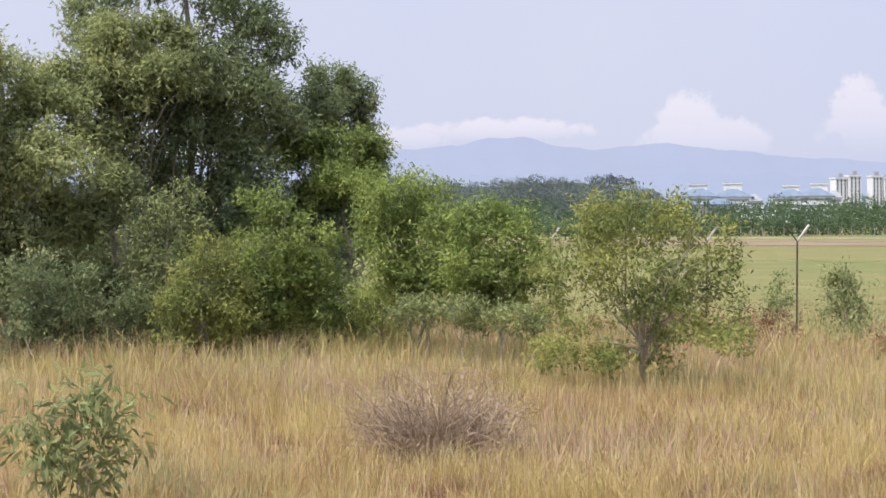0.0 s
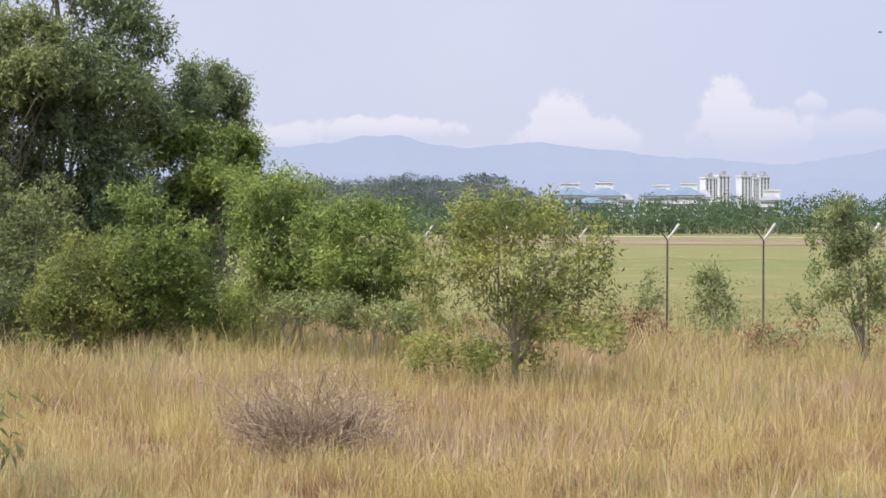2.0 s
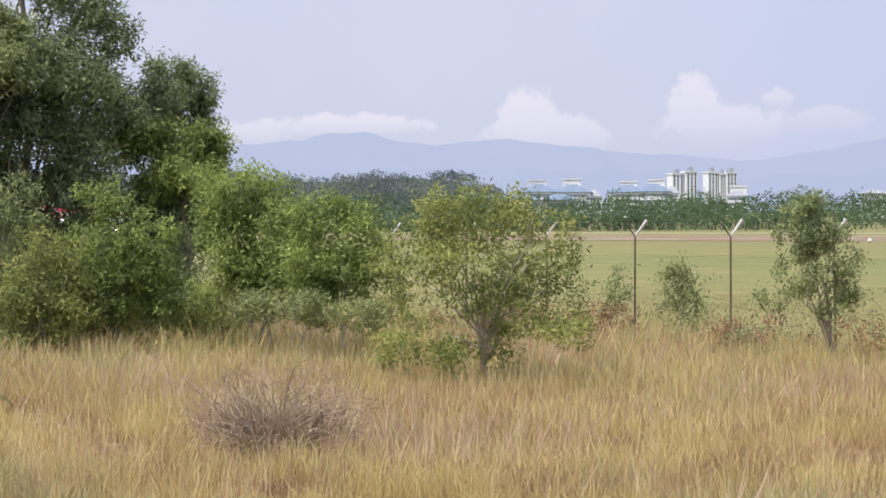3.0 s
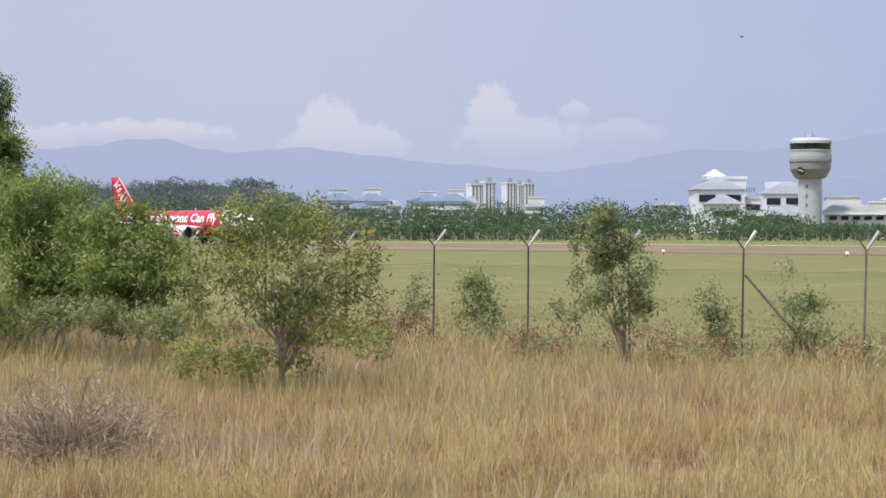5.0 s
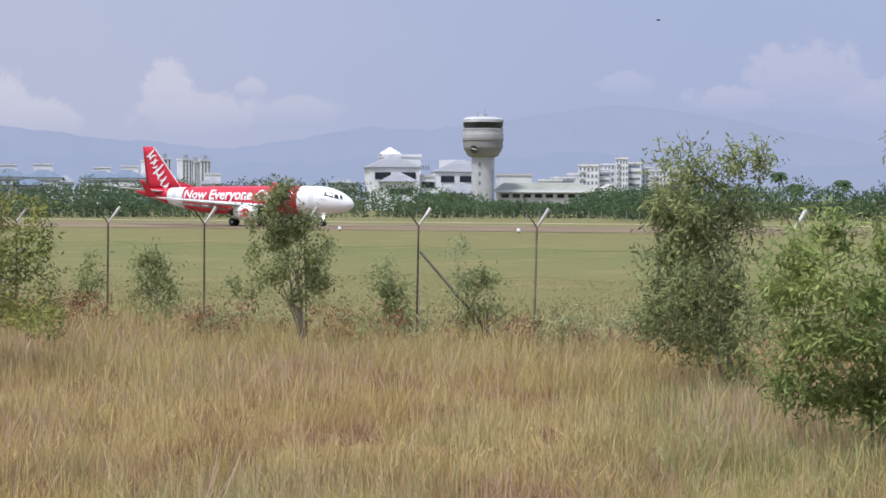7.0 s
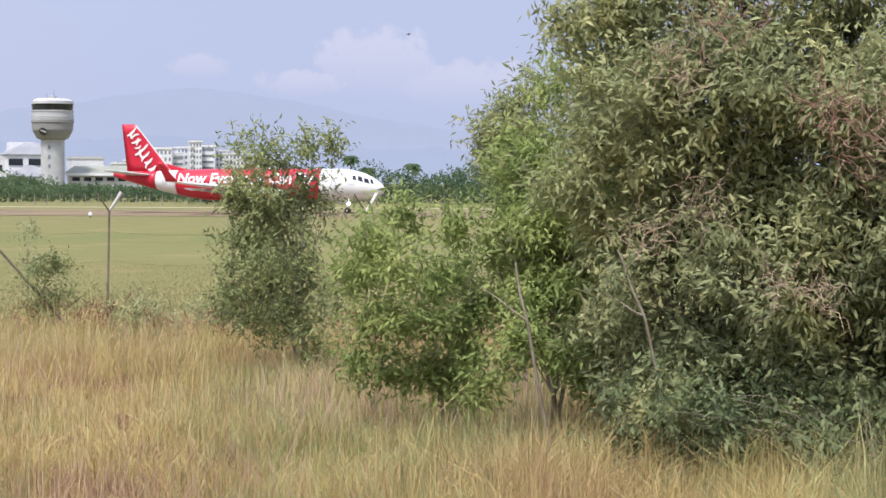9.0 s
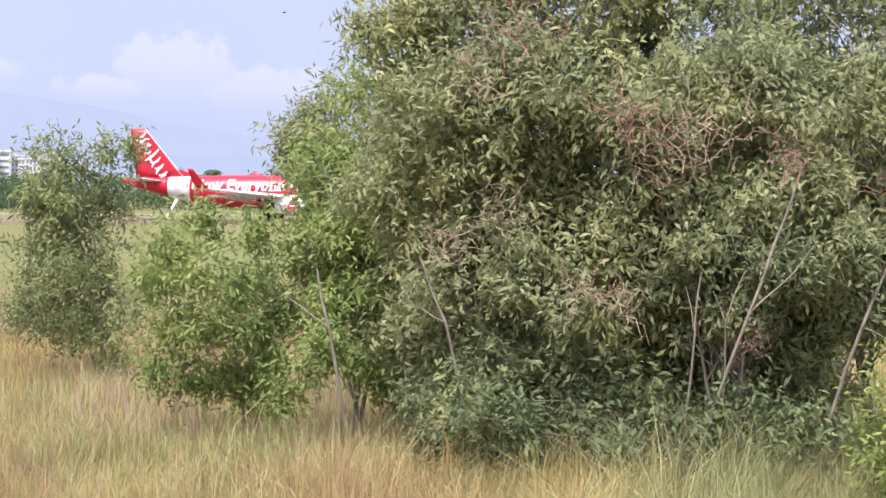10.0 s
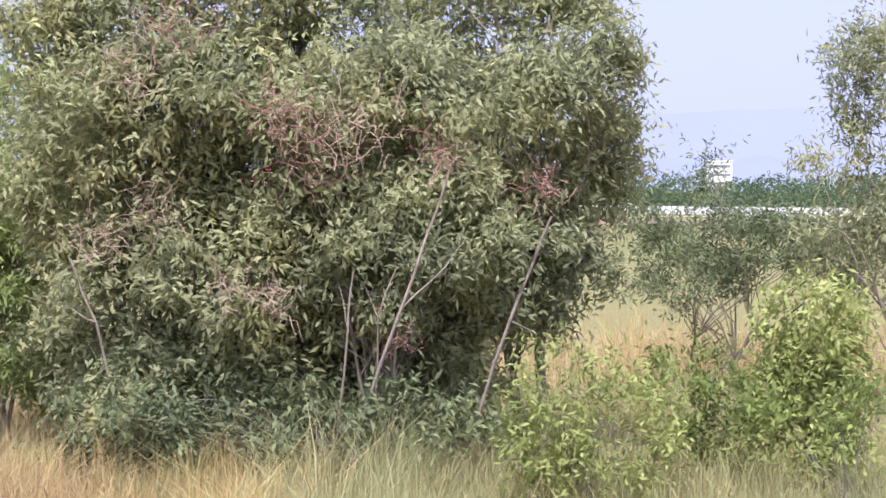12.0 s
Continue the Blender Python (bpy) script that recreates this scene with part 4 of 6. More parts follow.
    for u, w, half, thick, lean, bow in ((0.02, 0.1, 0.8, 0.28, 78, 0.12), (0.08, 0.3, 0.5, 0.3, 25, -0.1), (0.14, -0.15, 0.55, 0.26, 95, -0.2), (0.21, 0.2, 0.6, 0.28, 84, 0.2), (0.28, -0.1, 0.5, 0.28, 70, -0.15), (0.35, 0.3, 0.45, 0.26, 100, 0.15),
                                         (0.44, 0.0, 1.15, 0.3, 80, 0.12), (0.5, 0.35, 0.55, 0.28, 15, -0.12), (0.56, -0.1, 0.7, 0.28, 88, 0.22), (0.63, 0.2, 0.6, 0.26, 75, -0.22), (0.7, -0.1, 0.65, 0.28, 92, 0.2), (0.78, 0.15, 0.6, 0.26, 70, -0.2),
                                         (0.86, -0.1, 0.6, 0.28, 95, 0.2), (0.93, 0.1, 0.5, 0.26, 80, -0.15)):
        c = Vector((-17.2, 0, 10.9)) + axis * u + across * w
        run = axis.normalized() * math.cos(radians(lean)) + across * math.sin(radians(lean))
        off = Vector((-run.z, 0, run.x))
        for s in (-1, 1):
            bm = bmesh.new()
            rows = []
            for k in np.linspace(-1, 1, 9):
                p = c + run * (half * k) + off * (bow * (1 - k * k))
                t = thick * 0.5 * (1 - 0.35 * k * k)
                deep = s * (0.03 + 0.05 * (6.2 - 0.68 * (p.z - 5.5)))
                rows.append([bm.verts.new((p + off * e + Vector((0, deep + o, 0)))) for e, o in ((-t, 0), (t, 0), (t, s * -0.3), (-t, s * -0.3))])
            for a0, a1 in zip(rows, rows[1:]):
                for i in range(4):
                    bm.faces.new((a0[i], a0[(i + 1) % 4], a1[(i + 1) % 4], a1[i]))
            bm.faces.new(rows[0])
            bm.faces.new(rows[-1][::-1])
            bmesh.ops.recalc_face_normals(bm, faces=bm.faces)
            part("fin_mark", bm, WHITE, fin)
    # undercarriage
    wheels = []
    for s in (-1, 1):
        leg = stick("main_leg", [(0.1, 3.6 * s, 2.7), (0.0, 3.8 * s, 0.58)], [0.17, 0.13], GREY_PAINT, a)
        part("leg_door", box_bm(0.9, 0.06, 1.5, x=0.05, y=4.15 * s, z=1.0, bevel=0.02), WHITE, a)
        for off in (-0.45, 0.45):
            wheels.append(wheel(0, 3.8 * s + off, 0.58, 0.42, a))
    stick("nose_leg", [(12.5, 0, 2.2), (12.64, 0, 0.4)], [0.12, 0.09], GREY_PAINT, a)
    for s in (-1, 1):
        wheels.append(wheel(12.64, 0.26 * s, 0.39, 0.22, a))
        part("nose_gear_door", box_bm(1.7, 0.04, 0.62, x=11.9, y=0.42 * s, z=1.35, bevel=0.015), WHITE, a)
    bm = bmesh.new()
    bmesh.ops.create_uvsphere(bm, u_segments=16, v_segments=8, radius=0.2, matrix=Matrix.Translation((12.85, -0.25, 1.3)))
    part("landing_light", bm, LAMP, a, "bright landing light")
    stick("aerial", [(8.6, 0, 5.8), (8.4, 0, 6.25)], [0.1, 0.03], WHITE, a, sides=5)
    stick("aerial", [(2.0, 0, 5.8), (1.8, 0, 6.25)], [0.1, 0.03], WHITE, a, sides=5)
    return a, wheels


def bird():
    b = thing("bird", (0, 0, 0), "small dark bird gliding in the sky", "bird")
    bm = bmesh.new()
    bmesh.ops.create_uvsphere(bm, u_segments=10, v_segments=6, radius=1.0, matrix=Matrix.Diagonal((0.16, 0.06, 0.06, 1)))
    part("body", bm, FEATHER, b)
    wings = []
    for s in (-1, 1):
        w = part("wing", foil((0.1, 0, 0), (-0.06, 0.26 * s, 0.0), 0.13, 0.04, 0.12), FEATHER, b)
        wings.append((w, s))
    bm = box_bm(0.1, 0.07, 0.015, x=-0.18, bevel=0.005)
    part("tail", bm, FEATHER, b)
    return b, wings


# ---- plants ----
def build_plants():
    tree("acacia_tree", (-22.02, 53.66), [(-22.56, 54.10, 11.82, 2.87, 2.58, 1.62), (-24.96, 53.04, 10.00, 1.17, 1.05, 1.08), (-20.88, 54.14, 10.01, 1.24, 1.12, 1.07), (-19.57, 54.14, 9.18, 0.74, 0.67, 0.85), (-21.03, 53.09, 8.17, 1.75, 1.57, 1.14), (-23.51, 52.77, 7.67, 1.95, 1.75, 1.42), (-20.32, 54.13, 7.01, 1.50, 1.35, 1.15), (-21.98, 52.69, 5.92, 2.01, 1.81, 1.49), (-20.23, 53.39, 4.71, 1.57, 1.42, 1.49), (-24.02, 53.89, 3.66, 2.35, 2.11, 1.54), (-18.66, 55.24, 2.95, 1.43, 1.29, 1.87), (-21.18, 53.43, 2.27, 2.29, 2.06, 1.58), (-18.02, 54.99, 1.36, 1.24, 1.12, 1.06), (-24.49, 53.62, 1.71, 1.99, 1.79, 1.44)],
         95000, 0.2, LEAF_DARK, "tall dense dark green acacia at the field's edge", trunk=0.2, stems=3, seed=21, hollow=0.45, fill=0.3)
    # sunlight on the treetops is put in as this crown's lighter leaf colour
    tree("acacia_tree", (-22.90, 50.55), [(-23.31, 50.89, 9.23, 1.20, 1.08, 0.82), (-21.99, 51.41, 8.99, 0.94, 0.85, 0.72), (-23.80, 49.99, 7.91, 1.10, 0.99, 0.76), (-22.73, 50.62, 7.85, 1.02, 0.92, 0.68), (-24.76, 49.91, 7.68, 0.77, 0.69, 0.68), (-21.47, 50.61, 8.00, 0.84, 0.76, 0.67), (-23.37, 50.41, 6.01, 1.02, 0.92, 1.02)],
         30000, 0.18, LEAF_OLIVE, "acacia crown in lighter olive green, coloured as if sunlit, among darker trees", bark=BARK_DULL, trunk=0.12, stems=3, seed=121, hollow=0.45)
    tree("acacia_tree", (-19.10, 57.41), [(-18.78, 57.03, 8.06, 0.96, 0.86, 0.83), (-18.45, 58.42, 7.87, 0.68, 0.61, 0.79), (-19.16, 56.47, 7.12, 1.00, 0.90, 0.77), (-17.97, 58.14, 7.38, 0.34, 0.30, 0.75), (-18.89, 58.26, 6.09, 1.31, 1.18, 1.13), (-18.32, 57.09, 3.84, 1.01, 0.91, 1.65)],
         22000, 0.18, LEAF_DARK, "dark green acacia with drooping sprays beside a taller one", trunk=0.14, stems=2, seed=22, hollow=0.35, droop=0.9)
    tree("acacia_tree", (-24.81, 46.84), [(-25.02, 47.62, 7.60, 1.07, 0.96, 0.86), (-24.24, 47.97, 6.97, 1.15, 1.04, 0.86), (-25.39, 45.42, 7.84, 1.27, 1.15, 1.27), (-25.06, 47.17, 5.82, 1.39, 1.25, 1.01), (-23.12, 46.58, 5.24, 1.35, 1.22, 0.99), (-25.88, 46.26, 5.09, 1.46, 1.31, 1.95), (-24.20, 47.01, 3.76, 1.54, 1.38, 0.89), (-22.68, 47.25, 3.36, 1.20, 1.08, 0.88), (-24.44, 46.63, 2.11, 1.37, 1.23, 0.89), (-23.28, 48.30, 1.90, 1.23, 1.11, 0.74), (-25.84, 45.85, 2.28, 1.45, 1.31, 1.29), (-22.00, 47.45, 4.62, 0.80, 0.72, 0.72)],
         60000, 0.18, LEAF_OLIVE, "spreading acacia with yellowish upper leaves", bark=BARK_PALE, trunk=0.13, stems=4, seed=23, hollow=0.45)
    tree("acacia_tree", (-17.89, 55.17), [(-18.72, 55.15, 5.80, 1.03, 0.93, 0.75), (-17.19, 55.33, 5.88, 0.85, 0.77, 0.75), (-19.59, 54.97, 5.98, 0.71, 0.64, 0.68), (-17.79, 54.87, 4.90, 1.06, 0.95, 0.79), (-16.90, 55.26, 5.08, 0.62, 0.56, 0.62), (-18.67, 55.29, 4.38, 0.80, 0.72, 0.71)],
         20000, 0.17, LEAF_FRESH, "young fresh green acacia under older trees", trunk=0.1, stems=2, seed=24, hollow=0.4)
    tree("shrub", (-17.32, 47.44), [(-17.46, 47.39, 4.30, 0.77, 0.70, 0.49), (-16.96, 47.57, 3.76, 0.80, 0.72, 0.54), (-16.09, 47.64, 3.14, 0.65, 0.58, 0.55), (-17.54, 46.94, 3.07, 0.92, 0.83, 0.64), (-16.79, 48.00, 2.44, 0.93, 0.84, 0.62), (-17.35, 47.07, 2.00, 0.77, 0.69, 0.54), (-16.03, 48.18, 2.36, 0.54, 0.49, 0.62)],
         17000, 0.14, LEAF_FRESH, "bushy green shrub before dark trees", category='shrub', trunk=0.055, stems=4, seed=25, skirt=True, hollow=0.35)
    tree("shrub", (-20.28, 46.80), [(-19.74, 46.91, 4.38, 0.78, 0.70, 0.47), (-20.63, 47.04, 4.07, 0.79, 0.71, 0.50), (-20.03, 46.81, 3.53, 1.17, 1.05, 0.55), (-20.98, 46.87, 3.37, 0.71, 0.64, 0.50), (-20.23, 46.87, 2.75, 1.25, 1.13, 0.63)],
         12000, 0.14, LEAF_OLIVE, "olive green shrub before dark trees", category='shrub', trunk=0.055, stems=3, seed=26, skirt=True, hollow=0.35)
    tree("shrub", (-18.40, 45.63), [(-18.39, 45.41, 3.09, 0.57, 0.51, 0.42), (-18.06, 45.97, 2.86, 0.68, 0.61, 0.48), (-18.80, 45.62, 2.26, 0.83, 0.75, 0.53), (-17.84, 46.01, 2.11, 0.83, 0.75, 0.53), (-19.35, 45.20, 1.75, 0.68, 0.61, 0.45), (-18.60, 45.31, 1.38, 1.27, 1.15, 0.42), (-17.76, 46.00, 1.28, 0.76, 0.68, 0.38)],
         13000, 0.13, LEAF_BUSH, "yellowish shrub at the tall grass edge", category='shrub', trunk=0.045, stems=4, seed=27, skirt=True, hollow=0.3)
    tree("shrub", (-22.32, 44.96), [(-22.84, 44.35, 2.49, 0.92, 0.82, 0.53), (-22.13, 45.23, 2.02, 1.08, 0.97, 0.62), (-23.42, 44.52, 1.58, 0.92, 0.83, 0.54), (-21.35, 45.32, 1.42, 0.92, 0.83, 0.49), (-22.70, 45.04, 1.26, 1.24, 1.11, 0.46), (-20.48, 45.56, 1.57, 0.61, 0.55, 0.54)],
         12000, 0.14, LEAF_DARK, "dark undergrowth under the tall trees", category='shrub', trunk=0.04, stems=4, bark=BARK_PALE, seed=28, skirt=True, hollow=0.3)
    tree("shrub", (-17.41, 49.53), [(-17.72, 49.46, 1.59, 0.97, 0.87, 0.72), (-16.45, 49.69, 1.28, 0.96, 0.87, 0.72), (-18.56, 48.97, 1.20, 0.96, 0.87, 0.64), (-15.85, 49.92, 0.95, 0.72, 0.65, 0.56), (-17.26, 50.10, 2.22, 0.97, 0.88, 0.81), (-21.00, 48.26, 1.29, 0.97, 0.87, 0.73)],
         9000, 0.15, LEAF_DARK, "dark leafy undergrowth between acacia stems", category='shrub', trunk=0.04, stems=4, seed=128, hollow=0.2, fill=0.4)
    tree("shrub", (-10.64, 42.90), [(-11.94, 43.02, 1.53, 0.62, 0.55, 0.41), (-11.14, 43.21, 1.48, 0.68, 0.61, 0.41), (-10.31, 43.37, 1.43, 0.68, 0.61, 0.38), (-9.23, 42.78, 1.39, 0.60, 0.54, 0.35)],
         4500, 0.13, LEAF_OLIVE, "olive undergrowth below young acacias", category='shrub', trunk=0.02, stems=2, seed=129, hollow=0.25, clumps=8, fill=0.2)
    tree("shrub", (-14.97, 49.80), [(-14.98, 49.79, 1.54, 0.84, 0.76, 0.49), (-15.29, 49.70, 1.15, 0.79, 0.71, 0.44), (-14.53, 49.93, 1.14, 0.61, 0.55, 0.44), (-14.98, 49.79, 0.62, 0.76, 0.68, 0.62), (-15.29, 49.70, 0.46, 0.71, 0.64, 0.46), (-14.53, 49.93, 0.46, 0.55, 0.50, 0.46)],
         5000, 0.13, LEAF_LIME, "small bright green shrub in tall grass", category='shrub', trunk=0.04, stems=2, seed=29, hollow=0.2)
    tree("young_tree", (-13.36, 48.18), [(-13.87, 48.04, 4.23, 0.97, 0.87, 0.79), (-12.99, 48.28, 3.92, 0.88, 0.79, 0.79), (-14.25, 47.93, 3.16, 0.88, 0.79, 0.97), (-13.37, 48.18, 2.85, 1.32, 1.19, 1.06), (-13.82, 48.05, 1.93, 1.06, 0.95, 0.88), (-12.93, 48.30, 2.08, 1.06, 0.95, 0.88), (-14.82, 48.80, 4.09, 0.72, 0.65, 1.08)],
         19000, 0.15, LEAF_FRESH, "young green acacia with slender stems", trunk=0.06, stems=3, seed=30, hollow=0.3)
    tree("young_tree", (-10.31, 44.83), [(-10.58, 44.77, 3.47, 0.97, 0.88, 0.68), (-9.83, 44.94, 3.33, 0.68, 0.61, 0.73), (-11.21, 44.61, 2.77, 0.89, 0.80, 0.89), (-10.32, 44.83, 2.48, 1.05, 0.95, 0.89), (-10.94, 44.68, 1.78, 0.73, 0.66, 0.57), (-11.87, 45.48, 3.19, 0.83, 0.75, 0.99), (-9.70, 44.97, 2.20, 0.73, 0.66, 0.81)],
         15000, 0.14, LEAF_FRESH, "young green acacia with a pale leaning stem", trunk=0.055, stems=1, bark=BARK_PALE, seed=31, hollow=0.25)
    tree("spreading_bush", (-5.82, 39.57), [(-6.27, 39.51, 3.67, 1.23, 1.11, 0.61), (-5.19, 39.66, 3.61, 0.87, 0.78, 0.65), (-7.11, 39.36, 3.25, 0.87, 0.78, 0.80), (-4.60, 39.73, 2.99, 0.87, 0.78, 0.72), (-6.04, 39.54, 2.76, 1.59, 1.43, 0.87), (-7.48, 39.29, 2.40, 0.80, 0.72, 0.80), (-4.36, 39.76, 2.14, 0.72, 0.65, 0.80), (-6.64, 39.44, 1.78, 1.23, 1.11, 0.80), (-5.20, 39.66, 1.66, 1.16, 1.04, 0.72), (-4.13, 39.79, 1.29, 0.65, 0.59, 0.43), (-7.79, 39.23, 0.81, 0.58, 0.52, 0.36), (-6.59, 39.45, 0.68, 0.72, 0.65, 0.41), (-5.45, 39.63, 0.74, 0.51, 0.46, 0.36), (-7.46, 37.39, 1.13, 0.56, 0.50, 0.28), (-6.51, 38.06, 0.86, 0.61, 0.55, 0.28), (-4.00, 37.90, 1.32, 0.64, 0.58, 0.30)],
         16500, 0.13, LEAF_BUSH, "spreading yellow-green bush with an open pale trunk", category='bush', trunk=0.07, stems=1, bark=BARK_PALE, seed=32, hollow=0.2, clumps=14)
    tree("sapling", (-9.01, 18.41), [(-8.75, 18.54, 1.81, 0.35, 0.31, 0.20), (-9.41, 18.21, 1.36, 0.38, 0.34, 0.28), (-8.70, 18.56, 1.34, 0.38, 0.34, 0.25), (-9.03, 18.40, 1.10, 0.57, 0.51, 0.28), (-9.08, 18.38, 1.66, 0.31, 0.28, 0.19)],
         900, 0.2, LEAF_OLIVE, "green leafy sapling standing in dry grass", category='sapling', trunk=0.02, stems=2, seed=33, hollow=0.1, slim=0.22, droop=0.9)
    tree("young_tree", (1.63, 43.97), [(1.13, 43.99, 3.82, 0.65, 0.59, 0.39), (1.02, 43.99, 3.35, 0.70, 0.63, 0.54), (1.56, 43.97, 2.74, 0.85, 0.77, 0.62), (0.89, 43.99, 2.40, 0.62, 0.56, 0.54), (1.43, 43.98, 1.87, 0.85, 0.77, 0.62), (0.35, 44.00, 1.79, 0.43, 0.39, 0.34), (2.17, 43.95, 1.46, 0.43, 0.39, 0.62)],
         7000, 0.13, LEAF_OLIVE, "slim young acacia by the wire fence", trunk=0.03, stems=4, seed=34, hollow=0.25, clumps=7, fill=0.04)
    tree("shrub", (-2.22, 53.95), [(-2.05, 53.96, 1.83, 0.69, 0.62, 0.46), (-2.63, 53.94, 1.83, 0.51, 0.46, 0.33), (-2.21, 53.95, 1.25, 0.82, 0.74, 0.51), (-2.05, 53.96, 0.73, 0.62, 0.56, 0.73), (-2.63, 53.94, 0.73, 0.46, 0.41, 0.73), (-2.21, 53.95, 0.50, 0.74, 0.67, 0.51)],
         2200, 0.16, LEAF_OLIVE, "low olive green shrub by the fence", category='shrub', trunk=0.035, stems=2, seed=35, hollow=0.2, clumps=6, fill=0.05)
    tree("shrub", (4.22, 49.82), [(4.07, 49.83, 1.77, 0.54, 0.49, 0.30), (4.45, 49.80, 1.46, 0.54, 0.49, 0.40), (3.99, 49.84, 1.15, 0.51, 0.46, 0.37), (4.07, 49.83, 0.71, 0.49, 0.44, 0.71), (4.45, 49.80, 0.58, 0.49, 0.44, 0.58), (3.99, 49.84, 0.46, 0.46, 0.41, 0.46)],
         1900, 0.15, LEAF_OLIVE, "low olive green shrub by the fence", category='shrub', trunk=0.03, stems=2, seed=36, hollow=0.2, clumps=6, fill=0.05)
    tree("shrub", (6.16, 46.59), [(6.02, 46.61, 1.83, 0.44, 0.40, 0.29), (6.44, 46.56, 1.62, 0.44, 0.40, 0.29), (5.81, 46.64, 1.47, 0.40, 0.36, 0.29), (6.02, 46.61, 0.73, 0.40, 0.36, 0.73), (6.44, 46.56, 0.65, 0.40, 0.36, 0.65), (5.81, 46.64, 0.59, 0.36, 0.32, 0.59)],
         1500, 0.15, LEAF_OLIVE, "low olive green shrub beside a leaning pole", category='shrub', trunk=0.03, stems=2, seed=37, hollow=0.2, clumps=6, fill=0.05)
    tree("shrub", (7.14, 59.57), [(7.20, 59.57, 2.21, 0.45, 0.40, 0.24), (7.20, 59.57, 0.88, 0.41, 0.36, 0.88)],
         350, 0.16, LEAF_GREY, "tiny shrub beyond the fence", category='shrub', trunk=0.02, seed=38, hollow=0.1)
    tree("shrub", (-4.53, 61.83), [(-4.62, 61.83, 1.64, 0.46, 0.41, 0.29), (-4.91, 61.81, 1.07, 0.73, 0.66, 0.46), (-4.62, 61.83, 0.66, 0.41, 0.37, 0.66), (-4.91, 61.81, 0.43, 0.66, 0.59, 0.46)],
         900, 0.16, LEAF_OLIVE, "low olive green shrub beyond the fence", category='shrub', trunk=0.02, seed=39, hollow=0.2, clumps=5, fill=0.05)
    tree("acacia_tree", (10.29, 23.88), [(10.55, 24.41, 4.87, 0.70, 0.63, 0.70), (11.52, 24.18, 5.6, 0.70, 0.63, 0.79), (10.82, 23.88, 5.0, 0.34, 0.31, 0.43), (10.10, 24.59, 3.81, 0.88, 0.79, 0.70), (10.85, 24.27, 3.90, 0.88, 0.79, 0.79), (10.44, 23.91, 2.86, 1.03, 0.93, 0.86), (10.03, 24.62, 2.92, 0.70, 0.63, 0.70), (10.03, 23.54, 1.78, 0.93, 0.84, 0.76), (10.47, 22.80, 1.44, 0.66, 0.60, 0.66), (11.08, 23.62, 4.61, 0.69, 0.62, 0.77)],
         24000, 0.14, LEAF_AIRY, "yellow-green acacia growing against a larger one", trunk=0.035, stems=3, seed=52, hollow=0.25, slim=0.28)
    tree("young_tree", (9.64, 34.69), [(8.49, 34.98, 4.39, 0.63, 0.57, 0.41), (9.83, 34.63, 4.50, 0.57, 0.51, 0.36), (8.91, 34.88, 3.74, 1.02, 0.91, 0.63), (8.39, 35.01, 3.08, 0.76, 0.69, 0.57), (9.43, 34.74, 2.98, 0.89, 0.80, 0.76), (8.71, 34.93, 2.21, 0.95, 0.86, 0.70), (8.30, 35.03, 1.44, 0.63, 0.57, 0.57), (9.44, 34.74, 1.68, 0.76, 0.69, 0.76), (8.82, 34.90, 1.12, 0.76, 0.69, 0.44), (7.88, 33.56, 1.58, 0.40, 0.36, 0.34), (8.92, 33.77, 1.12, 0.59, 0.53, 0.32), (9.56, 32.90, 1.59, 0.40, 0.36, 0.40), (8.32, 33.16, 2.23, 0.47, 0.42, 0.37), (9.26, 33.41, 0.71, 0.48, 0.43, 0.27)],
         12000, 0.15, LEAF_OLIVE, "young acacia with loose olive green sprays", trunk=0.05, stems=3, seed=40, hollow=0.15, slim=0.28)
    tree("young_tree", (9.10, 25.42), [(7.86, 25.31, 2.99, 0.26, 0.23, 0.21), (8.76, 26.48, 3.20, 0.29, 0.26, 0.22), (9.07, 24.75, 3.15, 0.27, 0.25, 0.23), (7.95, 26.16, 2.37, 0.27, 0.24, 0.22), (8.08, 24.95, 2.51, 0.27, 0.25, 0.21), (9.05, 26.28, 2.27, 0.29, 0.26, 0.24), (9.50, 26.04, 2.44, 0.29, 0.26, 0.24), (8.11, 25.84, 1.81, 0.28, 0.25, 0.22), (8.35, 24.85, 1.79, 0.29, 0.26, 0.21), (8.94, 24.96, 1.77, 0.29, 0.26, 0.23), (9.55, 25.08, 1.91, 0.28, 0.25, 0.25), (9.34, 25.23, 1.25, 0.31, 0.28, 0.21), (8.10, 25.80, 1.10, 0.31, 0.28, 0.20), (8.57, 25.63, 0.98, 0.33, 0.30, 0.20), (9.06, 25.41, 0.91, 0.33, 0.30, 0.20), (9.25, 24.63, 0.86, 0.31, 0.28, 0.19)],
         9500, 0.15, LEAF_AIRY, "bright green young acacia with a pale forked stem", trunk=0.022, stems=2, bark=BARK_DULL, seed=41, hollow=0.2, slim=0.28, clumps=6, fill=0.05, reach=3.2)
    tree("young_tree", (11.56, 28.76), [(11.33, 28.85, 4.71, 0.44, 0.39, 0.49), (11.12, 28.94, 4.38, 0.33, 0.30, 0.44), (11.82, 28.66, 5.05, 0.60, 0.54, 0.66), (11.65, 28.73, 4.10, 0.66, 0.59, 0.66)],
         5000, 0.14, LEAF_GREY, "slender acacia with airy grey-green top", trunk=0.05, stems=2, seed=42, hollow=0.15, slim=0.28)
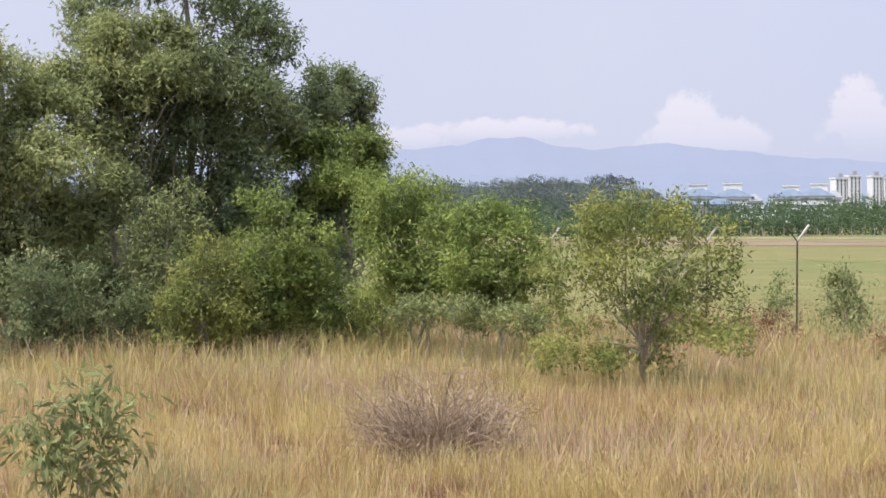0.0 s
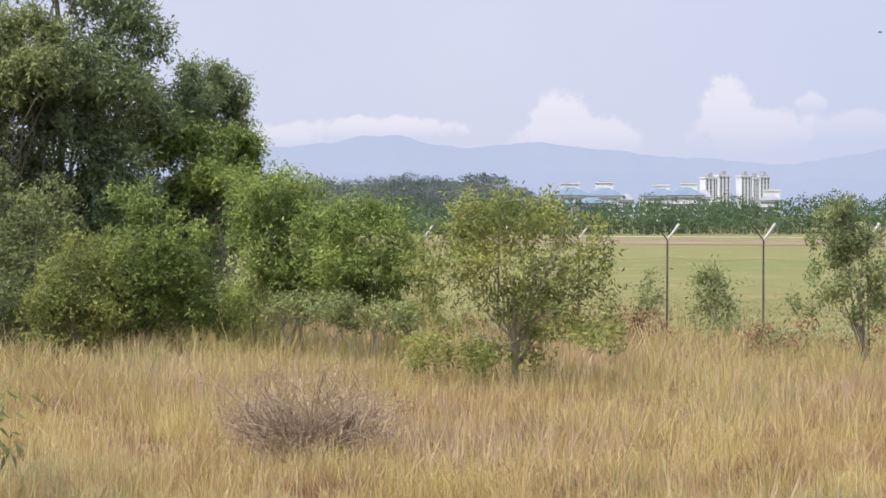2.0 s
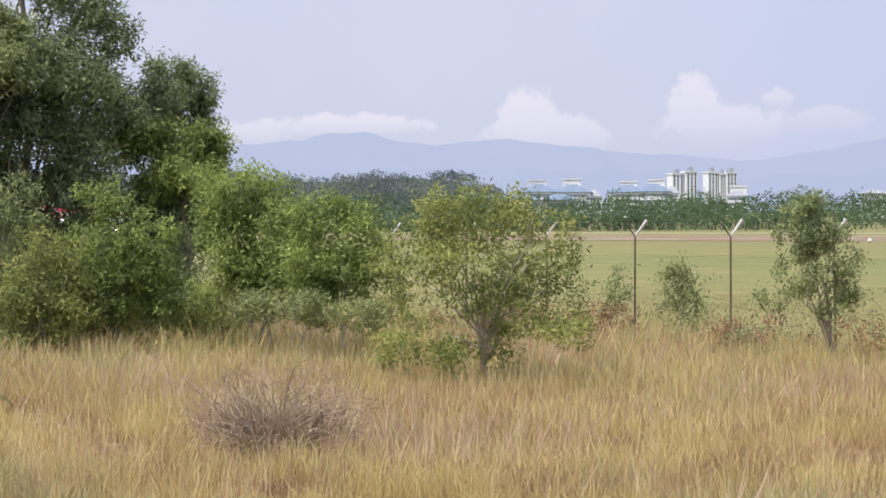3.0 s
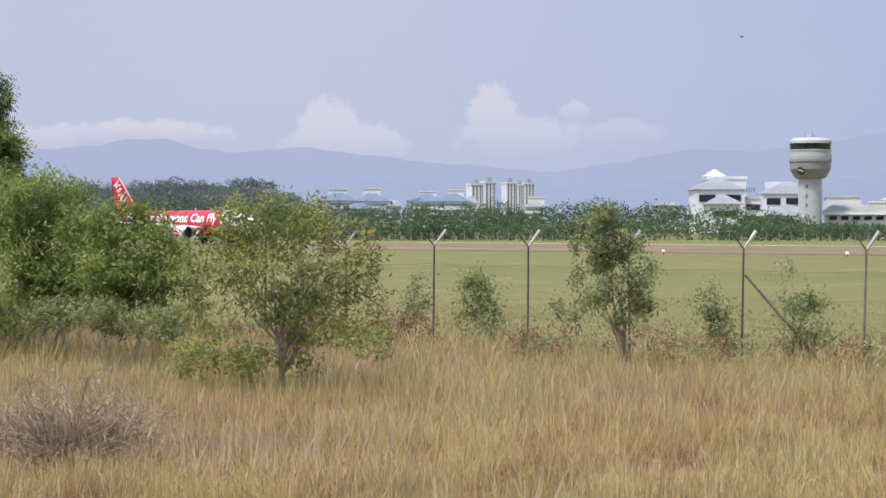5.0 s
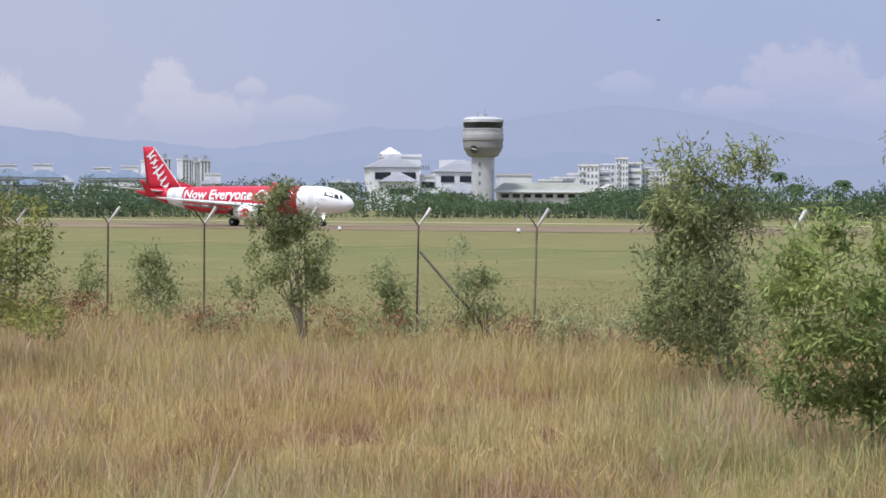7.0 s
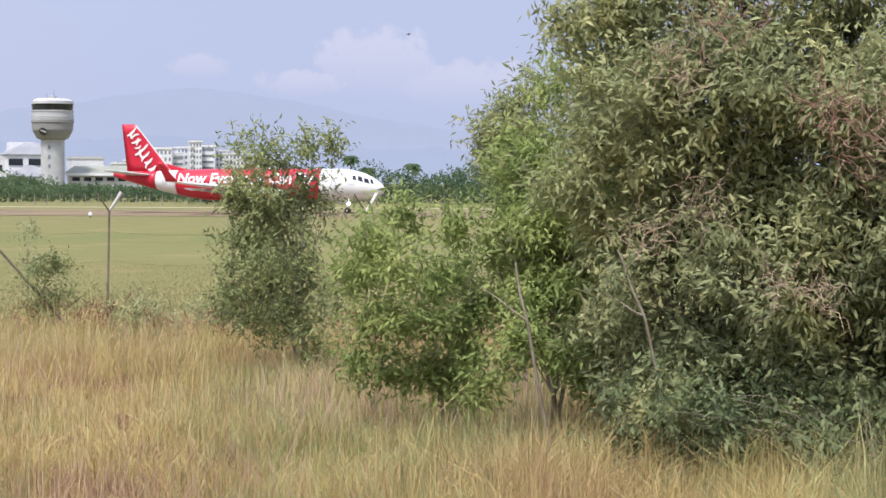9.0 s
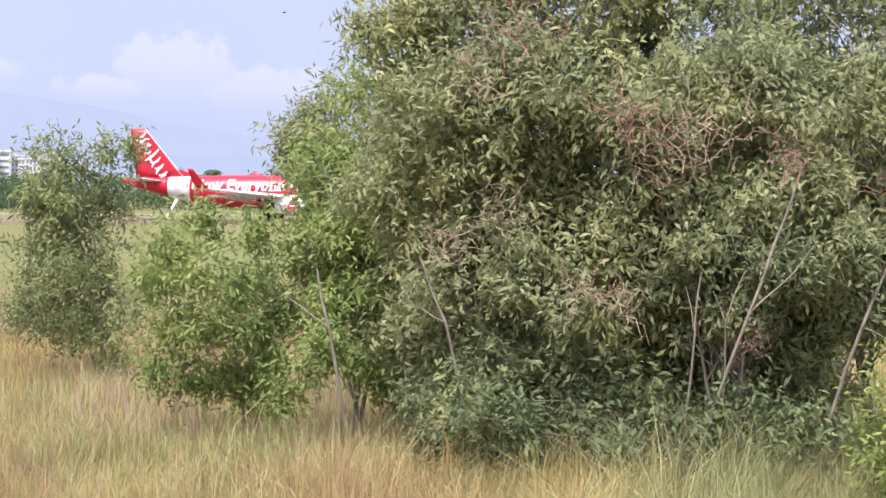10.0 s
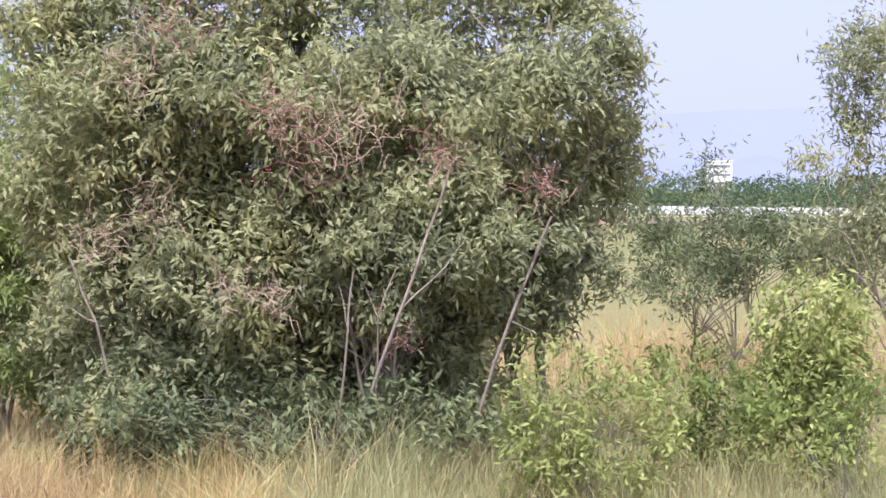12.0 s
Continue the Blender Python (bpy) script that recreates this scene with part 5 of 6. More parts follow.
    tree("large_acacia", (11.42, 22.24), [(10.05, 22.09, 5.86, 0.66, 0.60, 0.74), (9.90, 21.97, 3.87, 0.78, 0.70, 0.70), (9.98, 20.95, 4.75, 0.78, 0.74, 0.67), (10.27, 21.91, 1.66, 0.62, 0.56, 0.62), (10.34, 21.21, 2.72, 0.99, 0.89, 0.84), (11.0, 21.60, 6.15, 1.16, 1.05, 0.85), (11.31, 22.52, 4.19, 1.38, 1.24, 1.87), (10.85, 20.96, 3.87, 1.06, 0.96, 0.76), (10.72, 20.69, 1.02, 0.90, 0.81, 0.45), (10.87, 20.38, 5.00, 1.12, 1.00, 0.74), (11.16, 20.91, 1.55, 1.14, 1.03, 0.61), (12.24, 21.34, 1.92, 1.58, 1.43, 1.11), (11.98, 20.91, 6.38, 1.47, 1.33, 0.93), (11.49, 20.04, 2.60, 1.19, 1.07, 0.82), (11.85, 20.06, 0.80, 0.98, 0.88, 0.45)],
         72463, 0.14, LEAF_GREY, "large acacia with yellowing outer leaves and bare twigs", trunk=0.09, stems=2, seed=43, hollow=0.3, slim=0.3, clumps=15)
    tree("large_acacia", (13.90, 20.78), [(12.93, 21.63, 4.35, 1.46, 1.31, 1.95), (12.24, 20.18, 3.81, 1.22, 1.09, 0.84), (12.42, 20.18, 1.41, 1.14, 1.03, 0.61), (12.21, 19.61, 5.08, 1.19, 1.07, 0.82), (13.78, 20.98, 6.27, 1.37, 1.24, 0.97), (12.93, 19.62, 0.93, 0.83, 0.75, 0.45), (13.40, 20.15, 1.53, 0.86, 0.77, 0.70), (13.10, 19.63, 2.44, 1.14, 1.03, 0.76), (13.68, 19.96, 1.52, 0.86, 0.77, 0.55), (13.60, 19.41, 0.99, 0.92, 0.82, 0.53), (14.66, 20.87, 4.29, 1.48, 1.33, 1.97), (13.85, 19.72, 3.75, 1.16, 1.05, 0.85), (14.44, 20.41, 2.21, 1.13, 1.01, 0.89), (13.56, 18.70, 5.02, 1.12, 1.00, 0.67), (14.19, 19.48, 1.83, 0.85, 0.77, 0.78)],
         81943, 0.14, LEAF_GREY, "large spreading acacia with bare leaning stems", trunk=0.09, stems=2, seed=63, hollow=0.3, slim=0.3, clumps=15)
    tree("large_acacia", (15.87, 19.32), [(14.37, 18.97, 1.57, 0.84, 0.76, 0.69), (14.63, 19.15, 2.50, 0.93, 0.84, 0.70), (15.03, 19.48, 2.40, 0.79, 0.71, 0.71), (15.33, 19.87, 6.34, 1.21, 1.09, 0.89), (15.96, 20.53, 4.54, 1.00, 0.90, 1.59), (15.03, 18.84, 3.68, 0.93, 0.84, 0.70), (15.81, 19.49, 3.07, 0.73, 0.65, 0.73), (15.30, 18.62, 4.85, 0.93, 0.84, 0.70), (15.68, 18.96, 2.10, 0.48, 0.43, 0.40), (15.37, 18.56, 2.95, 0.54, 0.49, 0.62), (16.16, 19.21, 5.88, 0.73, 0.65, 0.73), (16.40, 19.00, 4.21, 0.65, 0.58, 0.57), (16.46, 18.95, 3.61, 0.57, 0.51, 0.65), (16.33, 18.80, 2.70, 0.48, 0.43, 0.56), (17.02, 19.13, 4.31, 0.62, 0.56, 0.66), (16.37, 18.36, 5.19, 0.59, 0.53, 0.71)],
         45593, 0.14, LEAF_GREY, "large acacia with feathery drooping outer sprays", trunk=0.09, stems=2, seed=83, hollow=0.3, slim=0.3, clumps=15)
    # the acacia's shade is put into the undergrowth as darker leaves
    tree("shrub", (10.72, 20.24), [(10.04, 20.58, 1.35, 0.46, 0.42, 0.35), (10.66, 20.27, 1.42, 0.62, 0.56, 0.39), (11.28, 19.93, 1.06, 0.54, 0.49, 0.35), (9.66, 20.76, 1.14, 0.31, 0.28, 0.31), (9.91, 20.31, 0.82, 0.61, 0.55, 0.30), (10.65, 19.94, 0.82, 0.69, 0.62, 0.34), (11.37, 19.53, 0.75, 0.61, 0.55, 0.34), (10.04, 20.58, 0.54, 0.41, 0.38, 0.54), (10.66, 20.27, 0.57, 0.56, 0.50, 0.57), (11.28, 19.93, 0.42, 0.49, 0.44, 0.42), (9.66, 20.76, 0.46, 0.28, 0.25, 0.46), (9.91, 20.31, 0.33, 0.55, 0.50, 0.33), (10.65, 19.94, 0.33, 0.62, 0.56, 0.34), (11.37, 19.53, 0.30, 0.55, 0.50, 0.34)],
         4500, 0.13, LEAF_DARK, "low undergrowth at the acacia's foot, leaves darkened for its shade", category='shrub', trunk=0.03, stems=3, seed=44, hollow=0.1)
    # darker leaves here too, standing for shade under the overhang
    tree("shrub", (12.20, 18.79), [(9.85, 19.61, 1.21, 0.30, 0.27, 0.24), (10.40, 19.51, 1.05, 0.37, 0.34, 0.27), (11.20, 19.80, 1.25, 0.42, 0.38, 0.29), (11.47, 19.16, 1.02, 0.41, 0.37, 0.27), (12.04, 19.04, 1.21, 0.38, 0.34, 0.29), (12.22, 18.32, 1.00, 0.40, 0.36, 0.27), (12.70, 18.07, 1.20, 0.41, 0.37, 0.28), (13.32, 18.01, 0.97, 0.41, 0.37, 0.26), (13.86, 17.93, 0.87, 0.31, 0.28, 0.21), (10.80, 19.67, 0.73, 0.41, 0.37, 0.16), (11.41, 18.82, 0.72, 0.47, 0.42, 0.16), (12.75, 18.86, 0.59, 0.56, 0.50, 0.15), (13.00, 17.80, 0.71, 0.40, 0.36, 0.15)],
         3600, 0.15, LEAF_DARK, "low leafy undergrowth along the acacia, leaves darkened for its shade", category='shrub', trunk=0.03, stems=6, seed=144, hollow=0.25, fill=0.25)
    tree("young_tree", (12.93, 18.53), [(12.49, 19.25, 3.83, 0.44, 0.39, 0.37), (13.08, 18.57, 3.59, 0.43, 0.39, 0.36), (13.77, 18.29, 3.83, 0.39, 0.35, 0.39), (12.55, 18.71, 3.04, 0.43, 0.38, 0.32), (13.19, 18.07, 2.88, 0.42, 0.38, 0.32), (11.84, 19.52, 3.35, 0.38, 0.35, 0.32), (14.05, 17.87, 3.08, 0.36, 0.33, 0.36), (12.19, 19.29, 2.51, 0.35, 0.31, 0.29), (12.80, 18.34, 2.26, 0.34, 0.31, 0.27)],
         17000, 0.14, LEAF_GREY, "young grey-green acacia standing in front of a larger one", trunk=0.03, stems=2, bark=BARK_DULL, seed=145, hollow=0.25, slim=0.3, fill=0.1)
    tree("weed_clump", (13.44, 15.48), [(12.85, 15.83, 1.89, 0.22, 0.20, 0.15), (13.45, 15.87, 2.01, 0.20, 0.18, 0.14), (13.41, 15.34, 1.83, 0.32, 0.29, 0.19), (13.17, 15.98, 1.54, 0.39, 0.35, 0.22), (13.61, 15.48, 1.49, 0.44, 0.40, 0.21), (14.26, 15.34, 1.59, 0.35, 0.32, 0.21), (14.38, 15.29, 1.27, 0.39, 0.35, 0.17), (13.40, 15.81, 1.22, 0.44, 0.40, 0.18)],
         4200, 0.12, LEAF_LIME, "lush green weeds with feathery leaves in tall grass", category='weeds', trunk=0.012, stems=3, seed=45, skirt=True, hollow=0.2, slim=0.3, fill=0.1)
    tree("shrub", (16.31, 14.76), [(16.32, 15.12, 2.56, 0.33, 0.29, 0.20), (16.24, 14.43, 2.53, 0.33, 0.30, 0.21), (16.08, 15.26, 2.22, 0.27, 0.24, 0.20), (16.52, 14.94, 2.12, 0.45, 0.41, 0.25), (16.58, 14.34, 2.25, 0.24, 0.22, 0.24), (16.15, 15.00, 1.87, 0.34, 0.30, 0.16), (16.48, 14.55, 1.85, 0.34, 0.30, 0.16)],
         7500, 0.12, LEAF_LIME, "bright lime green shrub in grass", category='shrub', limbs=False, trunk=0.018, stems=2, seed=46, bark=BARK_DULL, skirt=True, hollow=0.2, slim=0.36)
    tree("shrub", (16.51, 16.73), [(16.42, 17.45, 1.61, 0.33, 0.30, 0.16), (16.38, 16.59, 1.81, 0.26, 0.23, 0.16), (16.79, 16.30, 1.56, 0.32, 0.29, 0.17), (16.11, 16.42, 1.38, 0.42, 0.38, 0.18), (16.85, 16.27, 1.21, 0.43, 0.39, 0.17)],
         3000, 0.12, LEAF_FRESH, "low green scrub beside lime green leaves", category='shrub', trunk=0.012, stems=2, seed=47, skirt=True, hollow=0.2)
    tree("young_tree", (23.22, 19.00), [(22.58, 19.75, 5.83, 0.63, 0.57, 0.53), (22.92, 19.36, 6.27, 0.63, 0.57, 0.63), (22.81, 19.48, 4.94, 0.63, 0.57, 0.63), (22.47, 19.87, 4.22, 0.63, 0.57, 0.42), (22.93, 19.34, 3.86, 0.74, 0.67, 0.63), (22.60, 19.73, 2.96, 0.95, 0.86, 0.48), (23.26, 18.95, 5.02, 0.85, 0.76, 1.59), (23.16, 19.07, 2.97, 0.85, 0.76, 0.63)],
         9500, 0.14, LEAF_GREY, "airy acacia with hanging grey-green sprays", trunk=0.06, stems=2, seed=48, hollow=0.1, slim=0.28)
    tree("young_tree", (23.66, 24.41), [(25.34, 25.57, 4.36, 0.38, 0.34, 0.41), (25.28, 25.63, 3.76, 0.51, 0.46, 0.38), (23.44, 24.63, 2.83, 0.54, 0.49, 0.54), (23.81, 24.27, 2.83, 0.72, 0.65, 0.54), (24.45, 23.62, 2.94, 0.72, 0.65, 0.48), (24.18, 23.91, 2.22, 0.72, 0.65, 0.42), (23.30, 24.76, 2.10, 0.48, 0.43, 0.48), (24.21, 22.43, 2.87, 0.93, 0.84, 0.52), (24.73, 21.85, 2.48, 0.93, 0.84, 0.52), (22.46, 24.17, 2.55, 0.70, 0.63, 0.70), (25.11, 21.41, 2.98, 0.81, 0.73, 0.70), (23.04, 23.62, 2.16, 1.05, 0.94, 0.52), (22.31, 24.31, 3.15, 0.70, 0.63, 0.58), (23.53, 23.14, 3.21, 1.05, 0.94, 0.35), (24.53, 22.07, 3.17, 1.05, 0.94, 0.35), (25.24, 21.26, 2.39, 0.81, 0.73, 0.70)],
         15000, 0.13, LEAF_DARK, "thin young acacias with drooping leaves", trunk=0.035, stems=3, seed=49, hollow=0.1, slim=0.28)
    tree("sapling", (15.07, 13.15), [(14.56, 13.71, 1.45, 0.25, 0.22, 0.09), (15.00, 13.23, 1.38, 0.28, 0.25, 0.10), (15.23, 12.96, 1.69, 0.28, 0.25, 0.13)],
         500, 0.13, LEAF_FRESH, "thin sapling with a reddish stem", category='sapling', trunk=0.015, stems=2, seed=50, hollow=0.05)


DEAD_BUSH = (-7.24, 27.05, 0)
BUSH_FOOT = (-5.82, 39.57, 0)
POLE = ((6.72, 45.80, 0.00), (4.83, 48.26, 2.39))
# foot, fork, tip and side limb of each bare stem
STEMS = (
    ((9.42, 22.05), (8.96, 21.94, 2.02), (8.85, 22.09, 2.78), (8.47, 22.35, 2.46), 0.025),
    ((10.50, 20.46), (9.89, 20.43, 2.17), (9.64, 20.66, 2.97), (9.39, 20.88, 2.49), 0.022),
    ((12.10, 18.45), (12.54, 17.78, 2.38), (13.06, 17.52, 4.04), (13.28, 17.47, 3.22), 0.027),
    ((13.60, 18.27), (14.03, 17.59, 2.19), (14.48, 17.35, 3.46), (14.41, 17.54, 2.01), 0.029),
    ((12.00, 18.54), (12.02, 18.13, 2.14), (12.13, 18.18, 2.81), (12.03, 18.35, 2.67), 0.017),
    ((12.53, 18.46), (12.43, 18.10, 2.26), (12.67, 18.05, 2.87), (12.40, 18.36, 2.66), 0.015),
)
TWIGS = ((9.70, 19.30, 5.12, 0.60), (10.26, 19.23, 5.76, 0.70), (10.31, 19.77, 3.56, 0.50), (11.32, 17.92, 4.22, 0.80), (11.81, 17.73, 4.48, 0.70), (11.10, 18.30, 4.68, 0.50), (9.75, 20.17, 3.15, 0.50), (12.78, 17.41, 4.16, 0.50), (11.41, 18.81, 2.49, 0.50), (12.76, 18.17, 2.00, 0.45), (11.00, 19.05, 2.55, 0.40), (14.13, 17.12, 3.83, 0.40))


def rods(name, place, sticks, mat, label, category, piece="twig"):
    """A dead plant: a heap of crooked twigs as one tangle."""
    root = thing(name, place, label, category)
    v, q, off = [], [], 0
    for pts, rad in sticks:
        a, b = tube(pts, rad, 4)
        v.append(a)
        q.append(b + off)
        off += len(a)
    tagged(put(piece, sheet(np.concatenate(v), np.concatenate(q)), mat, root), kind="stuff")
    return root


def build_dead_bush():
    rng = np.random.default_rng(60)
    sticks = []
    for i in range(900):
        a, r = rng.uniform(0, 6.28), rng.uniform(0.15, 1.0) ** 0.6
        foot = np.array([math.cos(a) * r * 0.5, math.sin(a) * r * 0.45, rng.uniform(0, 0.5)])
        tip = np.array([math.cos(a) * r * 1.6, math.sin(a) * r * 1.1, 0]) + rng.normal(0, 0.15, 3)
        tip[2] = rng.uniform(0.4, 1.7) * (1.05 - 0.5 * r * r)
        w = rng.uniform(0.004, 0.01)
        sticks.append((bent(rng, foot, tip, 6, 0.4), np.linspace(w, w * 0.4, 6)))
    rods("dead_bush", DEAD_BUSH, sticks, TWIG_DEAD, "dead grey-brown twiggy bush in dry grass", "bush")
    # bare pale branches inside the spreading bush
    sticks = []
    for i in range(46):
        a = rng.uniform(0, 6.28)
        foot = np.array([0.1, -0.1, rng.uniform(0.7, 1.5)])
        tip = foot + np.array([math.cos(a), math.sin(a) * 0.6, rng.uniform(-0.1, 0.9)]) * rng.uniform(0.35, 0.95)
        sticks.append((bent(rng, foot, tip, 6, 0.2), np.linspace(0.014, 0.004, 6)))
    rods("bare_branches", BUSH_FOOT, sticks, BARK_PALE, "tangle of bare pale branches inside a bush", "branches", "branch")


def build_fence():
    """Rusty posts with Y-shaped tops and strained wire; one long run in front of the airfield."""
    root = thing("wire_fence", (0, 0, 0), "rusty post-and-wire fence with Y-shaped post tops", "fence")
    rng = np.random.default_rng(70)
    posts = []
    for i in range(-4, 8):
        x, y = -3.54 + 2.70 * i, 52.0 - 1.85 * i
        lean = rng.normal(0, 0.015, 2)
        conc = i >= 4
        top = np.array([x + lean[0] * 3, y + lean[1] * 3, 3.1])
        mat = POST_BROWN if conc else RUST
        r = 0.028 if mat is RUST else 0.03
        post = stick("post", [(x, y, -0.2), (x + lean[0] * 1.5, y + lean[1] * 1.5, 1.5), top], [r, r, r * 0.9], mat, root)
        way = np.array([0.825, -0.565, 0.0])
        side = np.array([0.565, 0.825, 0.0])
        across = way * 0.55 + side * 0.84
        stick("arm", [top, top - across * 0.34 + (0, 0, 0.42)], [r * 0.75, r * 0.6], mat, post, sides=5)
        if i != 5:
            stick("arm", [top, top + across * 0.34 + (0, 0, 0.44)], [r * 0.9, r * (2.0 if i > 0 else 1.5)], CONCRETE, post, sides=5)
        posts.append(top)
    for z, sag in ((0.02, 0.05), (-0.5, 0.07), (-1.2, 0.1), (-1.9, 0.1)):
        for a, b in zip(posts, posts[1:]):
            k = np.linspace(0, 1, 6)[:, None]
            line = a + (b - a) * k + np.array([0, 0, z]) - np.array([0, 0, sag]) * 4 * k * (1 - k)
            stick("wire", line, [0.002] * 6, RUST, root, sides=4)
    pole = thing("leaning_pole", POLE[0], "dead pole leaning across the fence", "pole")
    stick("pole", [Vector((0, 0, 0)), Vector(POLE[1]) - Vector(POLE[0])], [0.045, 0.03], RUST, pole)
    stick("branch", [Vector((-0.76, 1.0, 0.97)), Vector((-0.5, 1.0, 1.5))], [0.022, 0.01], RUST, pole)
    stick("branch", [Vector((-0.4, 0.52, 0.5)), Vector((0.2, 0.5, 0.95))], [0.022, 0.01], RUST, pole)


def fence_scrub():
    """Low tangled scrub and dead weeds along the foot of the fence."""
    rng = np.random.default_rng(75)
    for mat, n, lab in ((LEAF_GREY, 70, "low grey-green scrub along the fence"), (GRASS_RUSSET, 90, "brown dead weeds along the fence")):
        lobes = []
        for i in range(n):
            k = rng.uniform(-3.0, 7.5)
            off = rng.normal(-0.3, 0.9)
            h = rng.uniform(0.3, 0.62)
            lobes.append((-3.54 + 2.70 * k + 0.565 * off, 52.0 - 1.85 * k + 0.825 * off, h * 0.8, rng.uniform(0.3, 0.8), rng.uniform(0.3, 0.6), h))
        v, q = leaves(rng, lobes, 130 * n, 0.17, slim=0.25, droop=0.0, hollow=0.1, clumps=3)
        tagged(put("scrub", sheet(v, q), mat), lab, "scrub", kind="stuff")


def dead_twigs(place, reach, n, seed, mat):
    """Bare brown twigs among an acacia's leaves."""
    rng = np.random.default_rng(seed)
    sticks = []
    for i in range(n):
        foot = rng.normal(0, 0.3, 3) * reach
        tip = foot + unit(rng.normal(0, 1, 3) + (0, 0, 0.3)) * reach * rng.uniform(0.4, 0.9)
        sticks.append((bent(rng, foot, tip, 5, 0.25), np.linspace(0.006, 0.002, 5)))
    rods("dead_twigs", place, sticks, mat, "bare reddish brown twigs among acacia leaves", "twigs")


def leaning_stems():
    """Bare leaning stems that show before the large acacia's dark inside."""
    for i, (foot, mid, tip, twig, r) in enumerate(STEMS):
        rng = np.random.default_rng(80 + i)
        root = thing("dead_sapling", (foot[0], foot[1], 0), "bare pale sapling leaning out beside the large acacia", "sapling", "bare leaning saplings")
        f = np.array((foot[0], foot[1], -0.05))
        a, b = np.array(mid) - f, np.array(tip) - f
        line = np.concatenate([bent(rng, np.zeros(3), a, 5, 0.02, 0.0)[:-1], bent(rng, a, b, 5, 0.03, 0.0)])
        line[:, 2] -= 0.05
        stick("trunk", line, np.linspace(r, r * 0.55, len(line)), BARK_DULL, root)
        side = line[4]
        stick("limb", bent(rng, side, np.array(twig) - f - (0, 0, 0.05), 6, 0.05, 0.05), np.linspace(r * 0.55, r * 0.2, 6), BARK_DULL, root, sides=5)


def blades(rng, n, place, height, width, lean=0.35, bend=0.35, whole=False):
    """Grass blades as bent, tapering ribbons of two pieces each."""
    a = rng.uniform(0, 2 * np.pi, n)
    tip = np.stack([np.cos(a), np.sin(a), np.zeros(n)], 1)
    h = height[:, None]
    out = np.abs(rng.normal(0, lean, n))[:, None] * h
    b = np.concatenate([place, np.zeros((n, 1))], 1)
    b[:, 2] = -0.03
    f = rng.uniform(0, np.pi, n)
    side = np.stack([np.cos(f), np.sin(f), np.zeros(n)], 1) * width[:, None] * 0.5
    m = b + tip * out * 0.35 + np.array([0, 0, 1.0]) * h * 0.6
    e = b + tip * out * (1 + bend) + np.array([0, 0, 1.0]) * h * (1 - 0.25 * bend)
    v = np.stack([b - side, b + side, m + side * 0.8, m - side * 0.8, e + side * 0.15, e - side * 0.15], 1).reshape(-1, 3)
    if whole:
        v = np.stack([b - side, b + side, e + side * 0.25, e - side * 0.25], 1).reshape(-1, 3)
        return v, np.arange(n * 4).reshape(-1, 4)
    i = np.arange(n)[:, None] * 6
    return v, np.concatenate([i + np.array([[0, 1, 2, 3]]), i + np.array([[3, 2, 4, 5]])], 0)


def scatter(rng, n, d0, d1, a0, a1):
    d = np.sqrt(rng.uniform(d0 * d0, d1 * d1, n))
    a = np.radians(rng.uniform(a0, a1, n))
    return np.stack([np.sin(a) * d, np.cos(a) * d], 1)


def rolling(p, s, seed):
    """A smooth patchy field of numbers from 0 to 1 over the plan."""
    ph = np.random.default_rng(seed).uniform(0, 6.3, 8)
    x, y = p[:, 0] / s, p[:, 1] / s
    f = np.sin(x * 2.1 + ph[0]) * np.sin(y * 1.7 + ph[1]) + 0.6 * np.sin(x * 4.3 + y * 2.2 + ph[2]) * np.sin(y * 5.1 - x * 1.3 + ph[3]) + 0.4 * np.sin(x * 9.2 + ph[4]) * np.sin(y * 8.3 + ph[5])
    return np.clip(0.5 + f * 0.33, 0, 1)


def beyond(p):
    """Metres past the fence's line."""
    return (p[:, 0] + 3.54) * 0.565 + (p[:, 1] - 52.0) * 0.825


# trodden hollows: bearing, distance, radius
HOLLOWS = ((9.9, 25.0, 0.55), (1.2, 33.0, 0.5), (-4.6, 36.0, 0.6), (18.6, 22.5, 0.6), (20.8, 21.0, 0.45), (13.0, 23.5, 0.45), (-12.0, 30.0, 0.6), (-20.0, 29.0, 0.5), (5.0, 26.5, 0.4))


